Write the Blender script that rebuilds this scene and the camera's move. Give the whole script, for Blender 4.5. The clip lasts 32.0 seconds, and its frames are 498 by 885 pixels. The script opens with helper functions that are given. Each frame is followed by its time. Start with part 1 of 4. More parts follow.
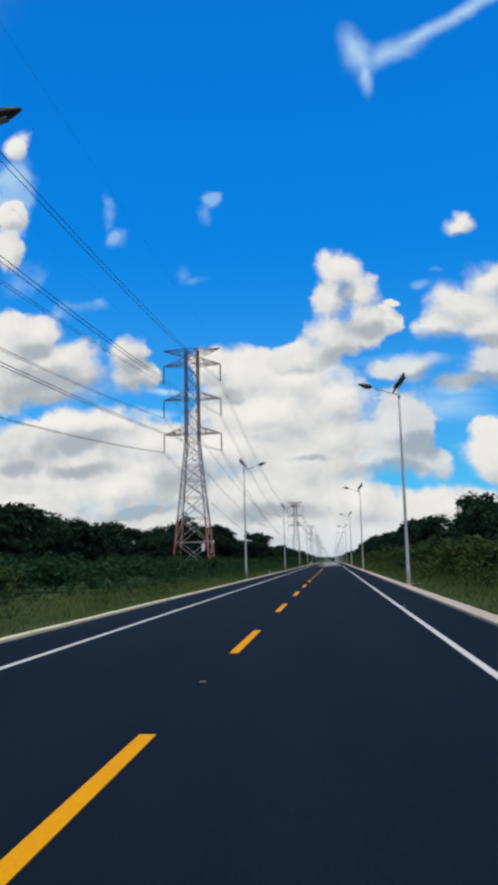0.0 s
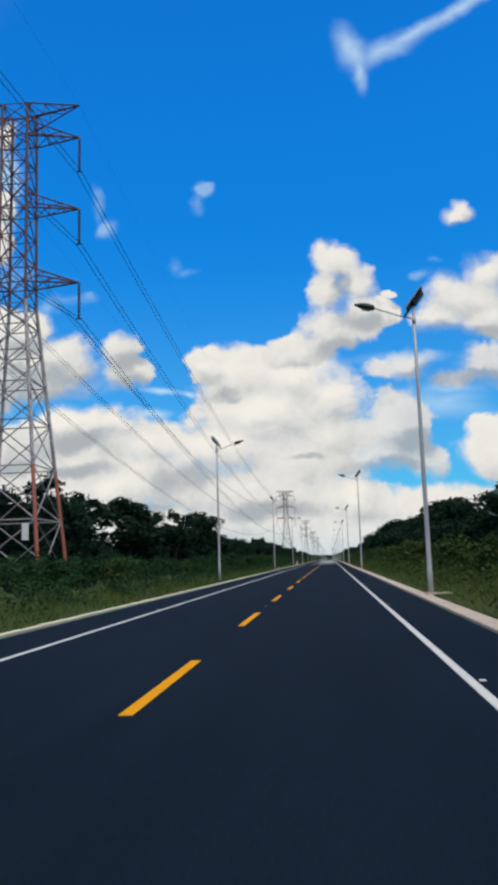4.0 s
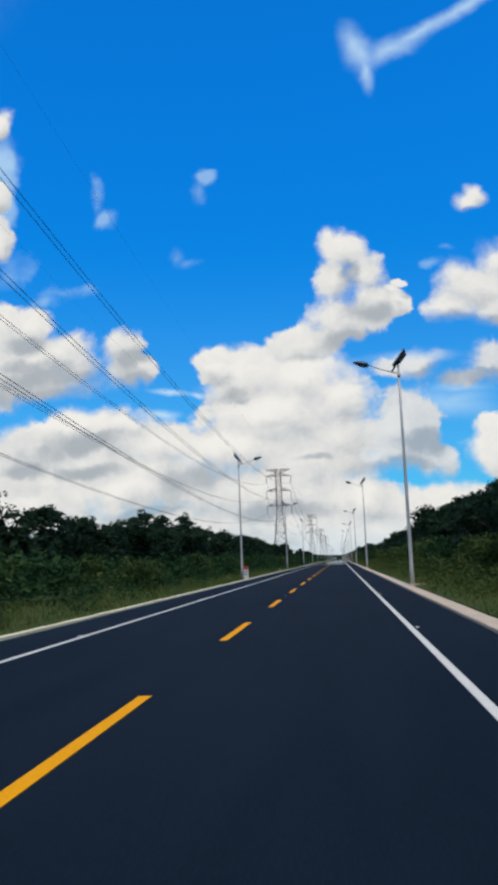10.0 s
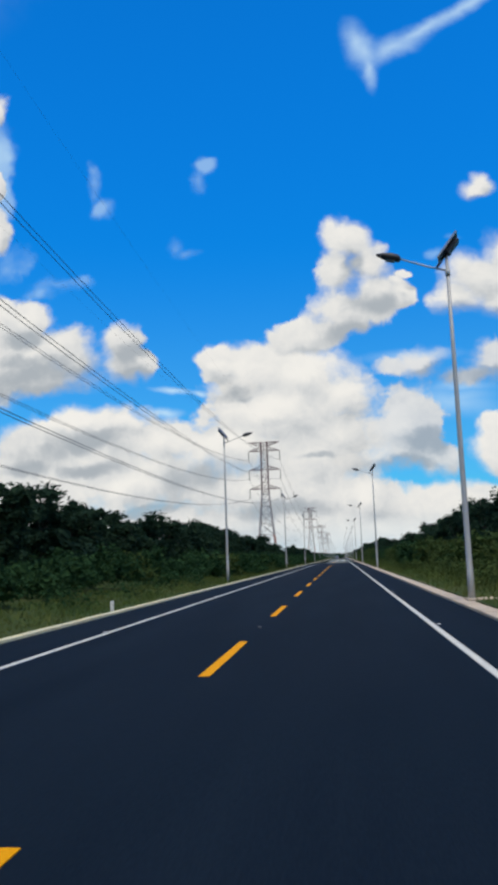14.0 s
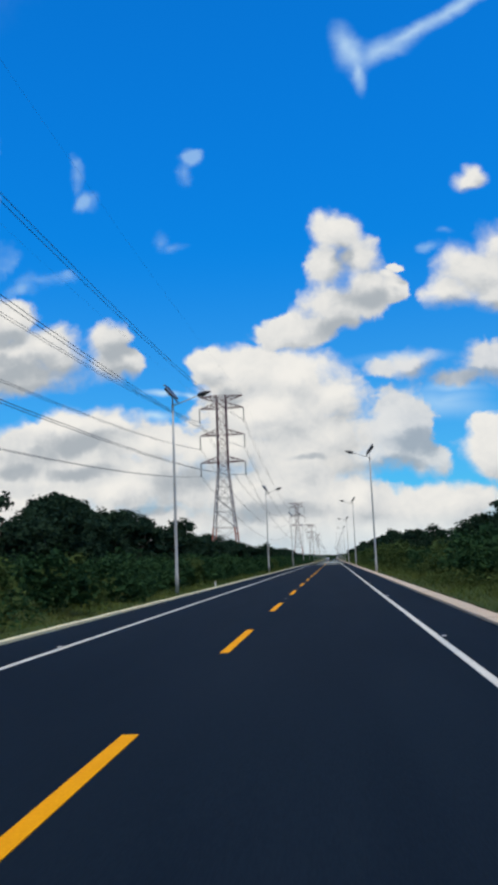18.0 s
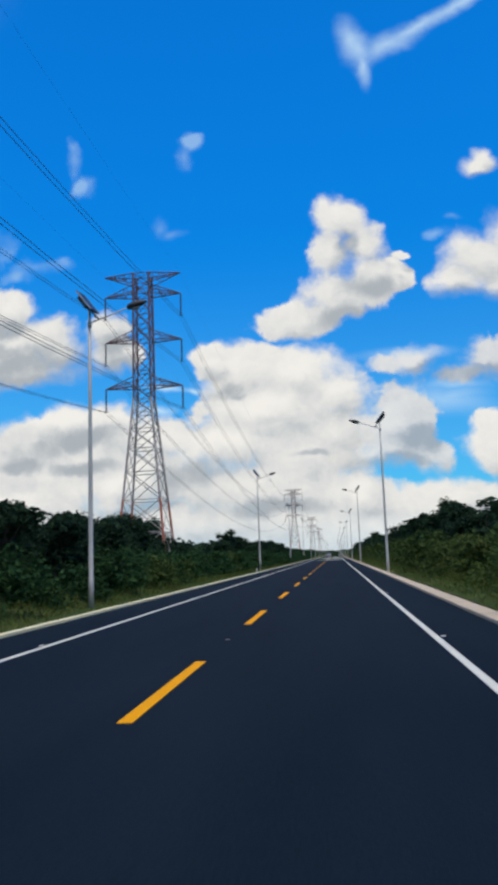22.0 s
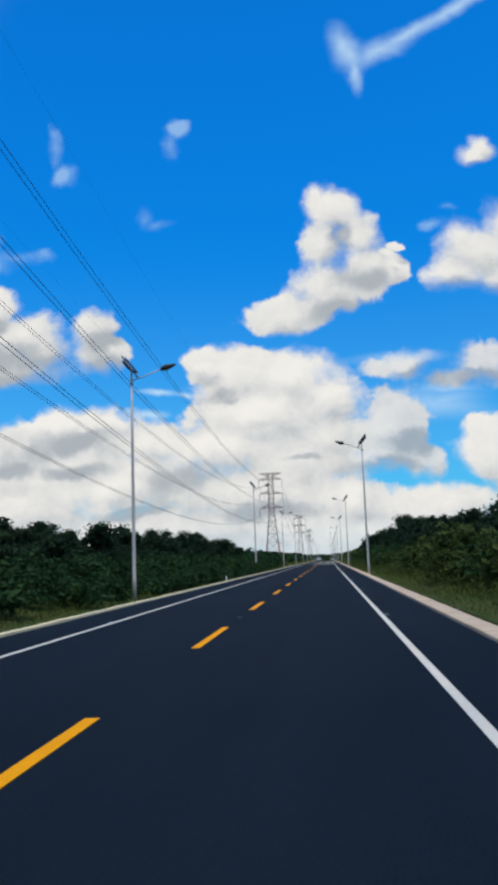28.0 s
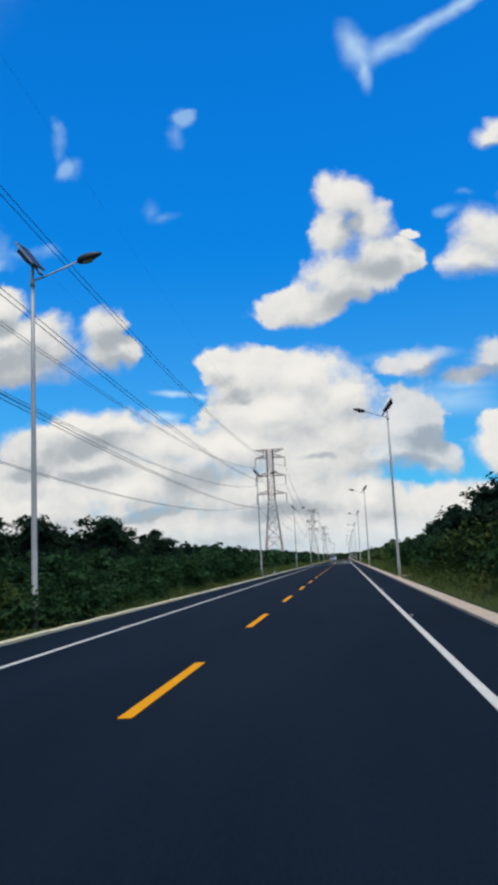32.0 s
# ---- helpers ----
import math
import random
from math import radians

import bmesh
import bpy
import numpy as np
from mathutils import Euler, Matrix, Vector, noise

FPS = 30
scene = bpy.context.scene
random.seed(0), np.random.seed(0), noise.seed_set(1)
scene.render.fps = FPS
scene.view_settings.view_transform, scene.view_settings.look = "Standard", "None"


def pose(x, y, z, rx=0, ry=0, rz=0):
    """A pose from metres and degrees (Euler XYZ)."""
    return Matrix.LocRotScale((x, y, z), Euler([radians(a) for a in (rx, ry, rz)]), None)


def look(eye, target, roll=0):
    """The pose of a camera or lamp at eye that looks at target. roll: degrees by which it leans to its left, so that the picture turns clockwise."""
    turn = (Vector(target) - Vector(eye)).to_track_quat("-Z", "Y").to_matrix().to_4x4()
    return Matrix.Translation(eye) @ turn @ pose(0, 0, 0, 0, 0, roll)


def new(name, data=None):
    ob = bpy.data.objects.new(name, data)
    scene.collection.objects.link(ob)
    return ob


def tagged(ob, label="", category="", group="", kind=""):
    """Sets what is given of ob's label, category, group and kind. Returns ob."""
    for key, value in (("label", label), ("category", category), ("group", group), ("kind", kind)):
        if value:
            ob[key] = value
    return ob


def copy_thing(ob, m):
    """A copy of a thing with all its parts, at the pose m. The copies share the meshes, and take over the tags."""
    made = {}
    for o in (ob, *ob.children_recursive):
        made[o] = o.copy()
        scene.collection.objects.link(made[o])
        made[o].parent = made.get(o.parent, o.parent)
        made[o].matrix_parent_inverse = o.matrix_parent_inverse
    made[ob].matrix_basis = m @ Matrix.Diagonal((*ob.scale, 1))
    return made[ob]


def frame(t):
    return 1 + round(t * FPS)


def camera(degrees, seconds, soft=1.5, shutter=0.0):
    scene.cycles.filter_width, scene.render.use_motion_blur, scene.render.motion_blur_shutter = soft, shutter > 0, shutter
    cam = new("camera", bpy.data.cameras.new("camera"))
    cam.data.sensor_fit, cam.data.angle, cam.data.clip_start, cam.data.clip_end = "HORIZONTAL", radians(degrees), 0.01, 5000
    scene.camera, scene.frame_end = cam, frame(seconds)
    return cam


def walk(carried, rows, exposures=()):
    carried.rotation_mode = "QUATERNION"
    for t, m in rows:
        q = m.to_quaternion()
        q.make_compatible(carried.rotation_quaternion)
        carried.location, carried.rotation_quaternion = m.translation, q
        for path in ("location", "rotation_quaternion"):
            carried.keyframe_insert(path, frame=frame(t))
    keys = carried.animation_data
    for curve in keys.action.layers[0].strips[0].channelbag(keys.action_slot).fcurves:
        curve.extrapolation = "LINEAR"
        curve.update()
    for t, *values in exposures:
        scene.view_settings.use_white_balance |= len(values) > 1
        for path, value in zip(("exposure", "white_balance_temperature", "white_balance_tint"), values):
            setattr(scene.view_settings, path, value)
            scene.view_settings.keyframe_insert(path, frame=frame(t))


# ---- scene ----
cam = camera(35.5, 32.0, soft=4.2)
EYE_Z = 1.486
# seconds, across, along, turn to the left, tilt up, lean (degrees)
PATH = (
    (0, 1.50, 0.00, 5.88, 8.66, -1.35),
    (1, 1.56, 18.49, 5.75, 8.60, -1.18),
    (2, 1.67, 36.62, 5.90, 8.49, -1.55),
    (3, 1.78, 56.96, 5.74, 8.69, -1.87),
    (4, 1.91, 76.23, 5.65, 8.55, -1.74),
    (7, 2.35, 132.90, 5.77, 8.73, -1.45),
    (8, 2.37, 152.74, 6.25, 8.40, -1.83),
    (9, 2.24, 171.81, 6.30, 8.66, -2.09),
    (10, 2.11, 190.83, 6.29, 8.62, -2.07),
    (11, 2.01, 209.92, 6.36, 8.64, -1.75),
    (12, 1.93, 228.72, 6.24, 8.59, -2.16),
    (13, 1.81, 247.88, 6.26, 8.59, -1.92),
    (14, 1.68, 266.62, 6.47, 8.50, -1.94),
    (15, 1.63, 286.71, 6.08, 8.60, -2.03),
    (18, 1.70, 345.01, 5.79, 8.63, -2.27),
    (19, 1.78, 364.27, 5.84, 8.74, -2.45),
    (20, 1.78, 383.16, 5.84, 8.56, -1.86),
    (21, 1.91, 402.28, 5.94, 8.43, -2.54),
    (22, 1.85, 421.81, 6.03, 8.31, -2.03),
    (23, 1.84, 441.09, 6.10, 8.46, -2.09),
    (24, 1.78, 460.18, 6.15, 8.64, -1.91),
    (25, 1.78, 479.36, 6.10, 8.46, -2.02),
    (26, 1.77, 498.73, 5.57, 8.62, -1.80),
    (28.5, 2.33, 546.69, 5.50, 8.57, -2.17),
    (29, 2.38, 556.31, 5.79, 8.48, -2.46),
    (30, 2.36, 575.62, 6.20, 8.60, -2.00),
    (31, 2.29, 594.83, 6.49, 8.47, -2.21),
    (32, 2.11, 614.10, 6.55, 8.66, -2.82),
)


def aim(x, y, turn, tilt, lean):
    eye = Vector((x, y, EYE_Z))
    turn, tilt = radians(turn), radians(tilt)
    return look(eye, eye + Vector((-math.sin(turn) * math.cos(tilt), math.cos(turn) * math.cos(tilt), math.sin(tilt))), lean)


walk(cam, [(t, aim(*row)) for t, *row in PATH],
     ((0, 0, 6500, 10), (3, 0, 6500, 10), (4, 0, 6680, 10), (4.5, 0, 6680, 10), (6.5, 0, 6500, 10), (32, 0, 6500, 10)))
# the plan along the road
CENTRE_X, DASH_START, DASH_STEP, DASH_LONG = -0.17, 236.28, 10.149, 4.13
LAMP_RX, LAMP_RY, LAMP_LX, LAMP_LY, LAMP_STEP, POLE_H = 5.45, 43.2, -6.85, 76.7, 62.15, 10.75
PYLONS = ((-22.4, -245.0), (-22.4, 134.7), (-22.2, 520.3), (-21.6, 881.3), (-21.5, 1235.0), (-21.5, 1590.0))
# ---- light ----
SUN_EL, SUN_AZ = 62.0, 158.0        # degrees; azimuth from the road's direction, clockwise
sun = new("sun", bpy.data.lights.new("sun", "SUN"))
sun.data.energy, sun.data.angle, sun.data.color = 2.3, radians(8), (1.0, 0.90, 0.76)
sun_to = Vector((math.sin(radians(SUN_AZ)) * math.cos(radians(SUN_EL)), math.cos(radians(SUN_AZ)) * math.cos(radians(SUN_EL)), math.sin(radians(SUN_EL))))
sun.matrix_world = look(sun_to * 100, (0, 0, 0))


class Nodes:
    """Short ways to add nodes to one tree."""

    def __init__(self, tree):
        self.tree = tree

    def add(self, kind, **values):
        node = self.tree.nodes.new(kind)
        for key, value in values.items():
            if key in node.inputs:
                self.put(node.inputs[key], value)
            else:
                setattr(node, key, value)
        return node

    def put(self, slot, value):
        if isinstance(value, bpy.types.NodeSocket):
            self.tree.links.new(value, slot)
        else:
            slot.default_value = value

    def math(self, op, a, b=0.0, c=0.0, clamp=False):
        node = self.tree.nodes.new("ShaderNodeMath")
        node.operation, node.use_clamp = op, clamp
        for slot, value in zip(node.inputs, (a, b, c)):
            self.put(slot, value)
        return node.outputs[0]

    def vec(self, op, a, b=(0, 0, 0), c=(0, 0, 0)):
        node = self.tree.nodes.new("ShaderNodeVectorMath")
        node.operation = op
        for slot, value in zip(node.inputs, (a, b, c)):
            self.put(slot, value)
        return node.outputs["Value" if op in ("LENGTH", "DOT_PRODUCT") else "Vector"]

    def mix(self, factor, a, b):
        node = self.tree.nodes.new("ShaderNodeMix")
        node.data_type = "RGBA"
        self.put(node.inputs[0], factor)
        self.put(node.inputs[6], a if isinstance(a, bpy.types.NodeSocket) else (*a, 1))
        self.put(node.inputs[7], b if isinstance(b, bpy.types.NodeSocket) else (*b, 1))
        return node.outputs[2]

    def noise(self, where, scale, detail=4.0, rough=0.55, out=0):
        node = self.tree.nodes.new("ShaderNodeTexNoise")
        self.put(node.inputs["Vector"], where)
        node.inputs["Scale"].default_value, node.inputs["Detail"].default_value, node.inputs["Roughness"].default_value = scale, detail, rough
        return node.outputs[out]

    def step(self, x, low, high):
        node = self.tree.nodes.new("ShaderNodeMapRange")
        node.interpolation_type = "SMOOTHSTEP"
        for slot, value in zip(node.inputs, (x, low, high, 0.0, 1.0)):
            self.put(slot, value)
        return node.outputs[0]

    def puffs(self, where, clouds, blend=0.35):
        """How far outside the nearest of some rounded masses (centre and half sizes) a place lies: 0 in the middle, 1 on the rim."""
        least = None
        for cx, cy, rx, ry in clouds:
            away = self.vec("LENGTH", self.vec("MULTIPLY_ADD", where, (1 / rx, 1 / ry, 0), (-cx / rx, -cy / ry, 0)))
            least = away if least is None else self.math("SMOOTH_MIN", least, away, blend)
        return least

    def stroke(self, where, ax, ay, bx, by, width):
        """As puffs(), for one long thin streak from a to b."""
        long = math.hypot(bx - ax, by - ay)
        ux, uy = (bx - ax) / long, (by - ay) / long
        off = self.vec("SUBTRACT", where, ((ax + bx) / 2, (ay + by) / 2, 0))
        along = self.vec("DOT_PRODUCT", off, (ux * 2 / long, uy * 2 / long, 0))
        across = self.vec("DOT_PRODUCT", off, (-uy / width, ux / width, 0))
        return self.vec("LENGTH", self.add("ShaderNodeCombineXYZ", X=along, Y=across).outputs[0])

    def density(self, where, masses, grain, ragged):
        """Cloud thickness: the rounded masses, broken up by billows at several sizes."""
        billow = self.math("ADD", self.noise(where, grain, 7.0, 0.54), self.math("MULTIPLY", self.noise(where, grain * 3.1, 4.0, 0.55), 0.45))
        return self.math("SUBTRACT", self.math("MULTIPLY_ADD", billow, ragged, 1.0 - ragged * 0.74), self.puffs(where, masses))

    def clouds(self, where, masses, bases, grain=11.0, ragged=1.15, soft=0.3, up=0.012, wobble=0.06, tops=()):
        """Cover and painted brightness of cumulus masses, as if lit from above; bases are their thick undersides
        painted in grey shade, tops their painted sunlit crests.
        """
        bent = self.vec("MULTIPLY_ADD", self.vec("SUBTRACT", self.noise(where, grain * 0.8, 5.0, 0.6, 1), (0.5, 0.5, 0.5)), (wobble, wobble, 0), where)
        here = self.density(bent, masses, grain, ragged)
        above = self.density(self.vec("ADD", bent, (-up * 0.5, up, 0)), masses, grain, ragged)
        # some rims are crisp, others fray out
        fray = self.math("MULTIPLY", self.step(self.noise(where, grain * 0.55, 3.0, 0.5), 0.36, 0.66), soft * 1.5)
        cover = self.step(here, 0.0, self.math("ADD", fray, soft * 0.35))
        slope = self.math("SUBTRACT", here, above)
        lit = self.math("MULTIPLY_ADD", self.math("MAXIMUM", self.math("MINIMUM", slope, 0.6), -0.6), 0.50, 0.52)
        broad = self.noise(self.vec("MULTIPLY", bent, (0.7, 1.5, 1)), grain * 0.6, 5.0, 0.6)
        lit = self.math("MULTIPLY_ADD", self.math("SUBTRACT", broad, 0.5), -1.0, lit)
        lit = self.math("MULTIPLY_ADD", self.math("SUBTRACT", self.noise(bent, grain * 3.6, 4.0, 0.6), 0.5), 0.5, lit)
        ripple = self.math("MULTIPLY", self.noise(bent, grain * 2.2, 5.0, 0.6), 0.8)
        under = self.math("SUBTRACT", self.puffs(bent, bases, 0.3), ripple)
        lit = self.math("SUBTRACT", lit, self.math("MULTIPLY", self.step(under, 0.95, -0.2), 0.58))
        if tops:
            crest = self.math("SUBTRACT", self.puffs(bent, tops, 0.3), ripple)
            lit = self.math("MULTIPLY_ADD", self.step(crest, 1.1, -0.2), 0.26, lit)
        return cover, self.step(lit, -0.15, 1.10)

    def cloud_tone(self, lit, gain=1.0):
        """Painted shading: from grey shaded undersides over the pale body to the warm sunlit crests."""
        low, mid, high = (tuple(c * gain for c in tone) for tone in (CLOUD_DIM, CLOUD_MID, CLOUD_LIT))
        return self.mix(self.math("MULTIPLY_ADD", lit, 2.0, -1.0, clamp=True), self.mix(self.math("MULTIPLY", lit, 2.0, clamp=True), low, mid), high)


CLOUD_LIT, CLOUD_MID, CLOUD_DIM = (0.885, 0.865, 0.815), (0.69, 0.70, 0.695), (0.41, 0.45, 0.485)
world = bpy.data.worlds.new("sky")
scene.world = world
world.use_nodes = True
wt = Nodes(world.node_tree)
world.node_tree.nodes.clear()
sky = wt.add("ShaderNodeTexSky", sky_type="NISHITA", sun_disc=False, sun_elevation=radians(SUN_EL), sun_rotation=radians(SUN_AZ), air_density=1.0, dust_density=0.4, ozone_density=3.0)
way = wt.add("ShaderNodeTexCoord").outputs["Generated"]
split = wt.add("ShaderNodeSeparateXYZ", Vector=way)
ahead = wt.math("MAXIMUM", split.outputs["Y"], 0.12)
plane = wt.add("ShaderNodeCombineXYZ", X=wt.math("DIVIDE", split.outputs["X"], ahead), Y=wt.math("DIVIDE", split.outputs["Z"], ahead)).outputs[0]
FAR_MASSES = ((-0.1039, 0.2498, 0.083, 0.0406), (-0.1451, 0.264, 0.0443, 0.0218), (-0.0372, 0.2342, 0.0859, 0.0491), (0.013, 0.2048, 0.0594, 0.044), (-0.0763, 0.1873, 0.1158, 0.0575), (0.0104, 0.1565, 0.0632, 0.0478), (-0.1226, 0.141, 0.0948, 0.0482), (-0.0422, 0.1222, 0.1264, 0.0519),) + ((0.2179, 0.1311, 0.0546, 0.0557), (0.1534, 0.0591, 0.1121, 0.0349),) + ((-0.3161, 0.1814, 0.1083, 0.0434), (-0.3985, 0.1665, 0.0827, 0.0381), (-0.3279, 0.1422, 0.0812, 0.0358), (-0.2968, 0.1689, 0.0631, 0.0377), (-0.2354, 0.1543, 0.071, 0.0284), (-0.3747, 0.1156, 0.1621, 0.0536), (-0.2439, 0.1021, 0.1746, 0.0527), (-0.1169, 0.089, 0.1947, 0.0518), (0.0346, 0.0714, 0.062, 0.032),) + ((-0.2147, 0.0454, 0.3552, 0.0517), (0.0745, 0.0269, 0.2558, 0.0432), (-0.3979, 0.0788, 0.162, 0.0576),)
STREAKS = ((-0.253443, 0.231897, -0.176938, 0.215063, 0.00726122), (-0.257784, 0.197414, -0.192795, 0.188459, 0.0101657), (-0.195885, 0.220775, -0.165668, 0.209819, 0.00580898))
# high up: a pale hooked mark with one long arm
HOOK = ((0.046, 0.736, 0.066, 0.668, 0.017), (0.054, 0.714, 0.074, 0.660, 0.021), (0.066, 0.690, 0.0725, 0.632, 0.010), (0.060, 0.674, 0.150, 0.709, 0.018), (0.115, 0.692, 0.30, 0.795, 0.011), (0.075, 0.680, 0.215, 0.744, 0.010))
VEILS = ((0.0155036, 0.25375, 0.182024, 0.254363, 0.0130702), (0.042656, 0.214285, 0.245073, 0.165777, 0.0290449), (0.0774167, 0.189864, 0.226753, 0.195993, 0.0217837), (0.0859713, 0.211708, 0.227356, 0.203299, 0.011618),)
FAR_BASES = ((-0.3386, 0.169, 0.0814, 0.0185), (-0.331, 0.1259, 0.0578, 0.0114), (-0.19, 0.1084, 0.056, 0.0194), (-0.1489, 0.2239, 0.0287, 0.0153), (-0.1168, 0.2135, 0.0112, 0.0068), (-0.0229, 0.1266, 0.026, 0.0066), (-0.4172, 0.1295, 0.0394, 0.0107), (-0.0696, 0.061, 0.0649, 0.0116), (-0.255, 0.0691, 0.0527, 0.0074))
FAR_TOPS = ((-0.3739, 0.1988, 0.0551, 0.0125), (-0.28, 0.1857, 0.0385, 0.0107), (-0.047, 0.238, 0.0699, 0.0198), (-0.0861, 0.195, 0.0591, 0.0151), (0.0036, 0.2159, 0.0436, 0.0105), (-0.308, 0.0991, 0.0687, 0.009), (-0.1289, 0.2549, 0.0377, 0.0092), (0.011, 0.0841, 0.0427, 0.013), (-0.4013, 0.0945, 0.0468, 0.0106), (-0.155, 0.1499, 0.0373, 0.012))
SOFT_TOPS = ((0.0822, 0.1724, 0.0185, 0.0192), (0.0496, 0.1316, 0.0143, 0.0073), (0.118, 0.2461, 0.0186, 0.009))
SOFT_BASES = ((0.1309, 0.1355, 0.021, 0.0218), (0.0798, 0.1127, 0.0668, 0.0145), (0.1031, 0.1443, 0.0283, 0.0219), (0.1308, 0.2374, 0.0426, 0.009), (0.1796, 0.2224, 0.056, 0.0133), (-0.1237, 0.2211, 0.027, 0.0138),)
SOFT_MASSES = ((0.0938, 0.1653, 0.0549, 0.0609), (0.0738, 0.1312, 0.0883, 0.0384), (0.1263, 0.1198, 0.0437, 0.0271), (0.0537, 0.1542, 0.0446, 0.0369), (0.0375, 0.122, 0.0535, 0.0274), (0.1207, 0.247, 0.0464, 0.0225), (0.2057, 0.2401, 0.0568, 0.0353), (0.0806, 0.2421, 0.045, 0.0132), (0.1726, 0.2229, 0.0614, 0.0204), (-0.1425, 0.2253, 0.0471, 0.024),)
SKY_GAIN, SKY_TINT = 0.10, (0.02, 0.97, 1.88)
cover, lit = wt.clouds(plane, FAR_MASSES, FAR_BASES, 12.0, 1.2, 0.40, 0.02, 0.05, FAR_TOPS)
bent = wt.vec("MULTIPLY_ADD", wt.vec("SUBTRACT", wt.noise(plane, 7.0, 4.0, 0.6, 1), (0.5, 0.5, 0.5)), (0.035, 0.035, 0), plane)
wisp = wt.stroke(bent, *STREAKS[0])
for streak in STREAKS[1:]:
    wisp = wt.math("SMOOTH_MIN", wisp, wt.stroke(bent, *streak), 0.45)
wisp = wt.math("MULTIPLY", wt.step(wisp, 1.0, -0.15), 0.82)
drawn = wt.vec("MULTIPLY_ADD", wt.vec("SUBTRACT", wt.noise(plane, 22.0, 4.0, 0.6, 1), (0.5, 0.5, 0.5)), (0.016, 0.016, 0), plane)
hook = wt.stroke(drawn, *HOOK[0])
for streak in HOOK[1:]:
    hook = wt.math("SMOOTH_MIN", hook, wt.stroke(drawn, *streak), 0.5)
hook = wt.math("MULTIPLY_ADD", wt.math("SUBTRACT", wt.noise(drawn, 40.0, 4.0, 0.6), 0.5), 0.5, hook)
wisp = wt.math("MAXIMUM", wisp, wt.math("MULTIPLY", wt.step(hook, 1.45, -0.3), 0.72))
for veil in VEILS:
    wisp = wt.math("MAXIMUM", wisp, wt.math("MULTIPLY", wt.step(wt.stroke(bent, *veil), 1.0, -0.3), 0.55))
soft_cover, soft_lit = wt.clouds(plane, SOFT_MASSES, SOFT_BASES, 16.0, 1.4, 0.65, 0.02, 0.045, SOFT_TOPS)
soft_cover = wt.math("MULTIPLY", soft_cover, 0.9)
# behind and beside the view unseen broken cumulus goes on, added to whiten the skylight
unseen_cover = wt.step(wt.noise(way, 3.2, 7.0, 0.6), 0.44, 0.56)
front = wt.step(split.outputs["Y"], 0.55, 0.75)
cover = wt.math("MULTIPLY_ADD", wt.math("SUBTRACT", cover, unseen_cover), front, unseen_cover)
haze = wt.math("ADD", wt.math("MULTIPLY", wt.step(split.outputs["Z"], 0.09, 0.0), 0.5), wt.math("MULTIPLY", wt.step(split.outputs["Z"], 0.40, 0.0), 0.25))
blue = wt.vec("MULTIPLY", sky.outputs[0], wt.mix(wt.step(split.outputs["Z"], 0.05, 0.6), (0.03, 0.84, 1.36), tuple(c * 1.25 for c in SKY_TINT)))
blue = wt.mix(haze, blue, tuple(c / SKY_GAIN for c in (0.33, 0.60, 0.80)))
blue = wt.mix(wt.math("MULTIPLY", wisp, front), blue, tuple(c / SKY_GAIN for c in (0.60, 0.81, 0.95)))
soft_white = wt.cloud_tone(soft_lit, 0.93 / SKY_GAIN)
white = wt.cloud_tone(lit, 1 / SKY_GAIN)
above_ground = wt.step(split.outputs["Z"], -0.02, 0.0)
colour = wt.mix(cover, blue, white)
colour = wt.mix(wt.math("MULTIPLY", soft_cover, front), colour, soft_white)
colour = wt.mix(wt.math("MULTIPLY", wt.step(split.outputs["Z"], 0.06, 0.0), 0.5), colour, tuple(c / SKY_GAIN for c in (0.55, 0.70, 0.79)))
colour = wt.mix(above_ground, tuple(c / SKY_GAIN for c in (0.05, 0.06, 0.04)), colour)
back = wt.add("ShaderNodeBackground", Color=colour, Strength=SKY_GAIN)
wt.tree.links.new(back.outputs[0], wt.add("ShaderNodeOutputWorld").inputs[0])


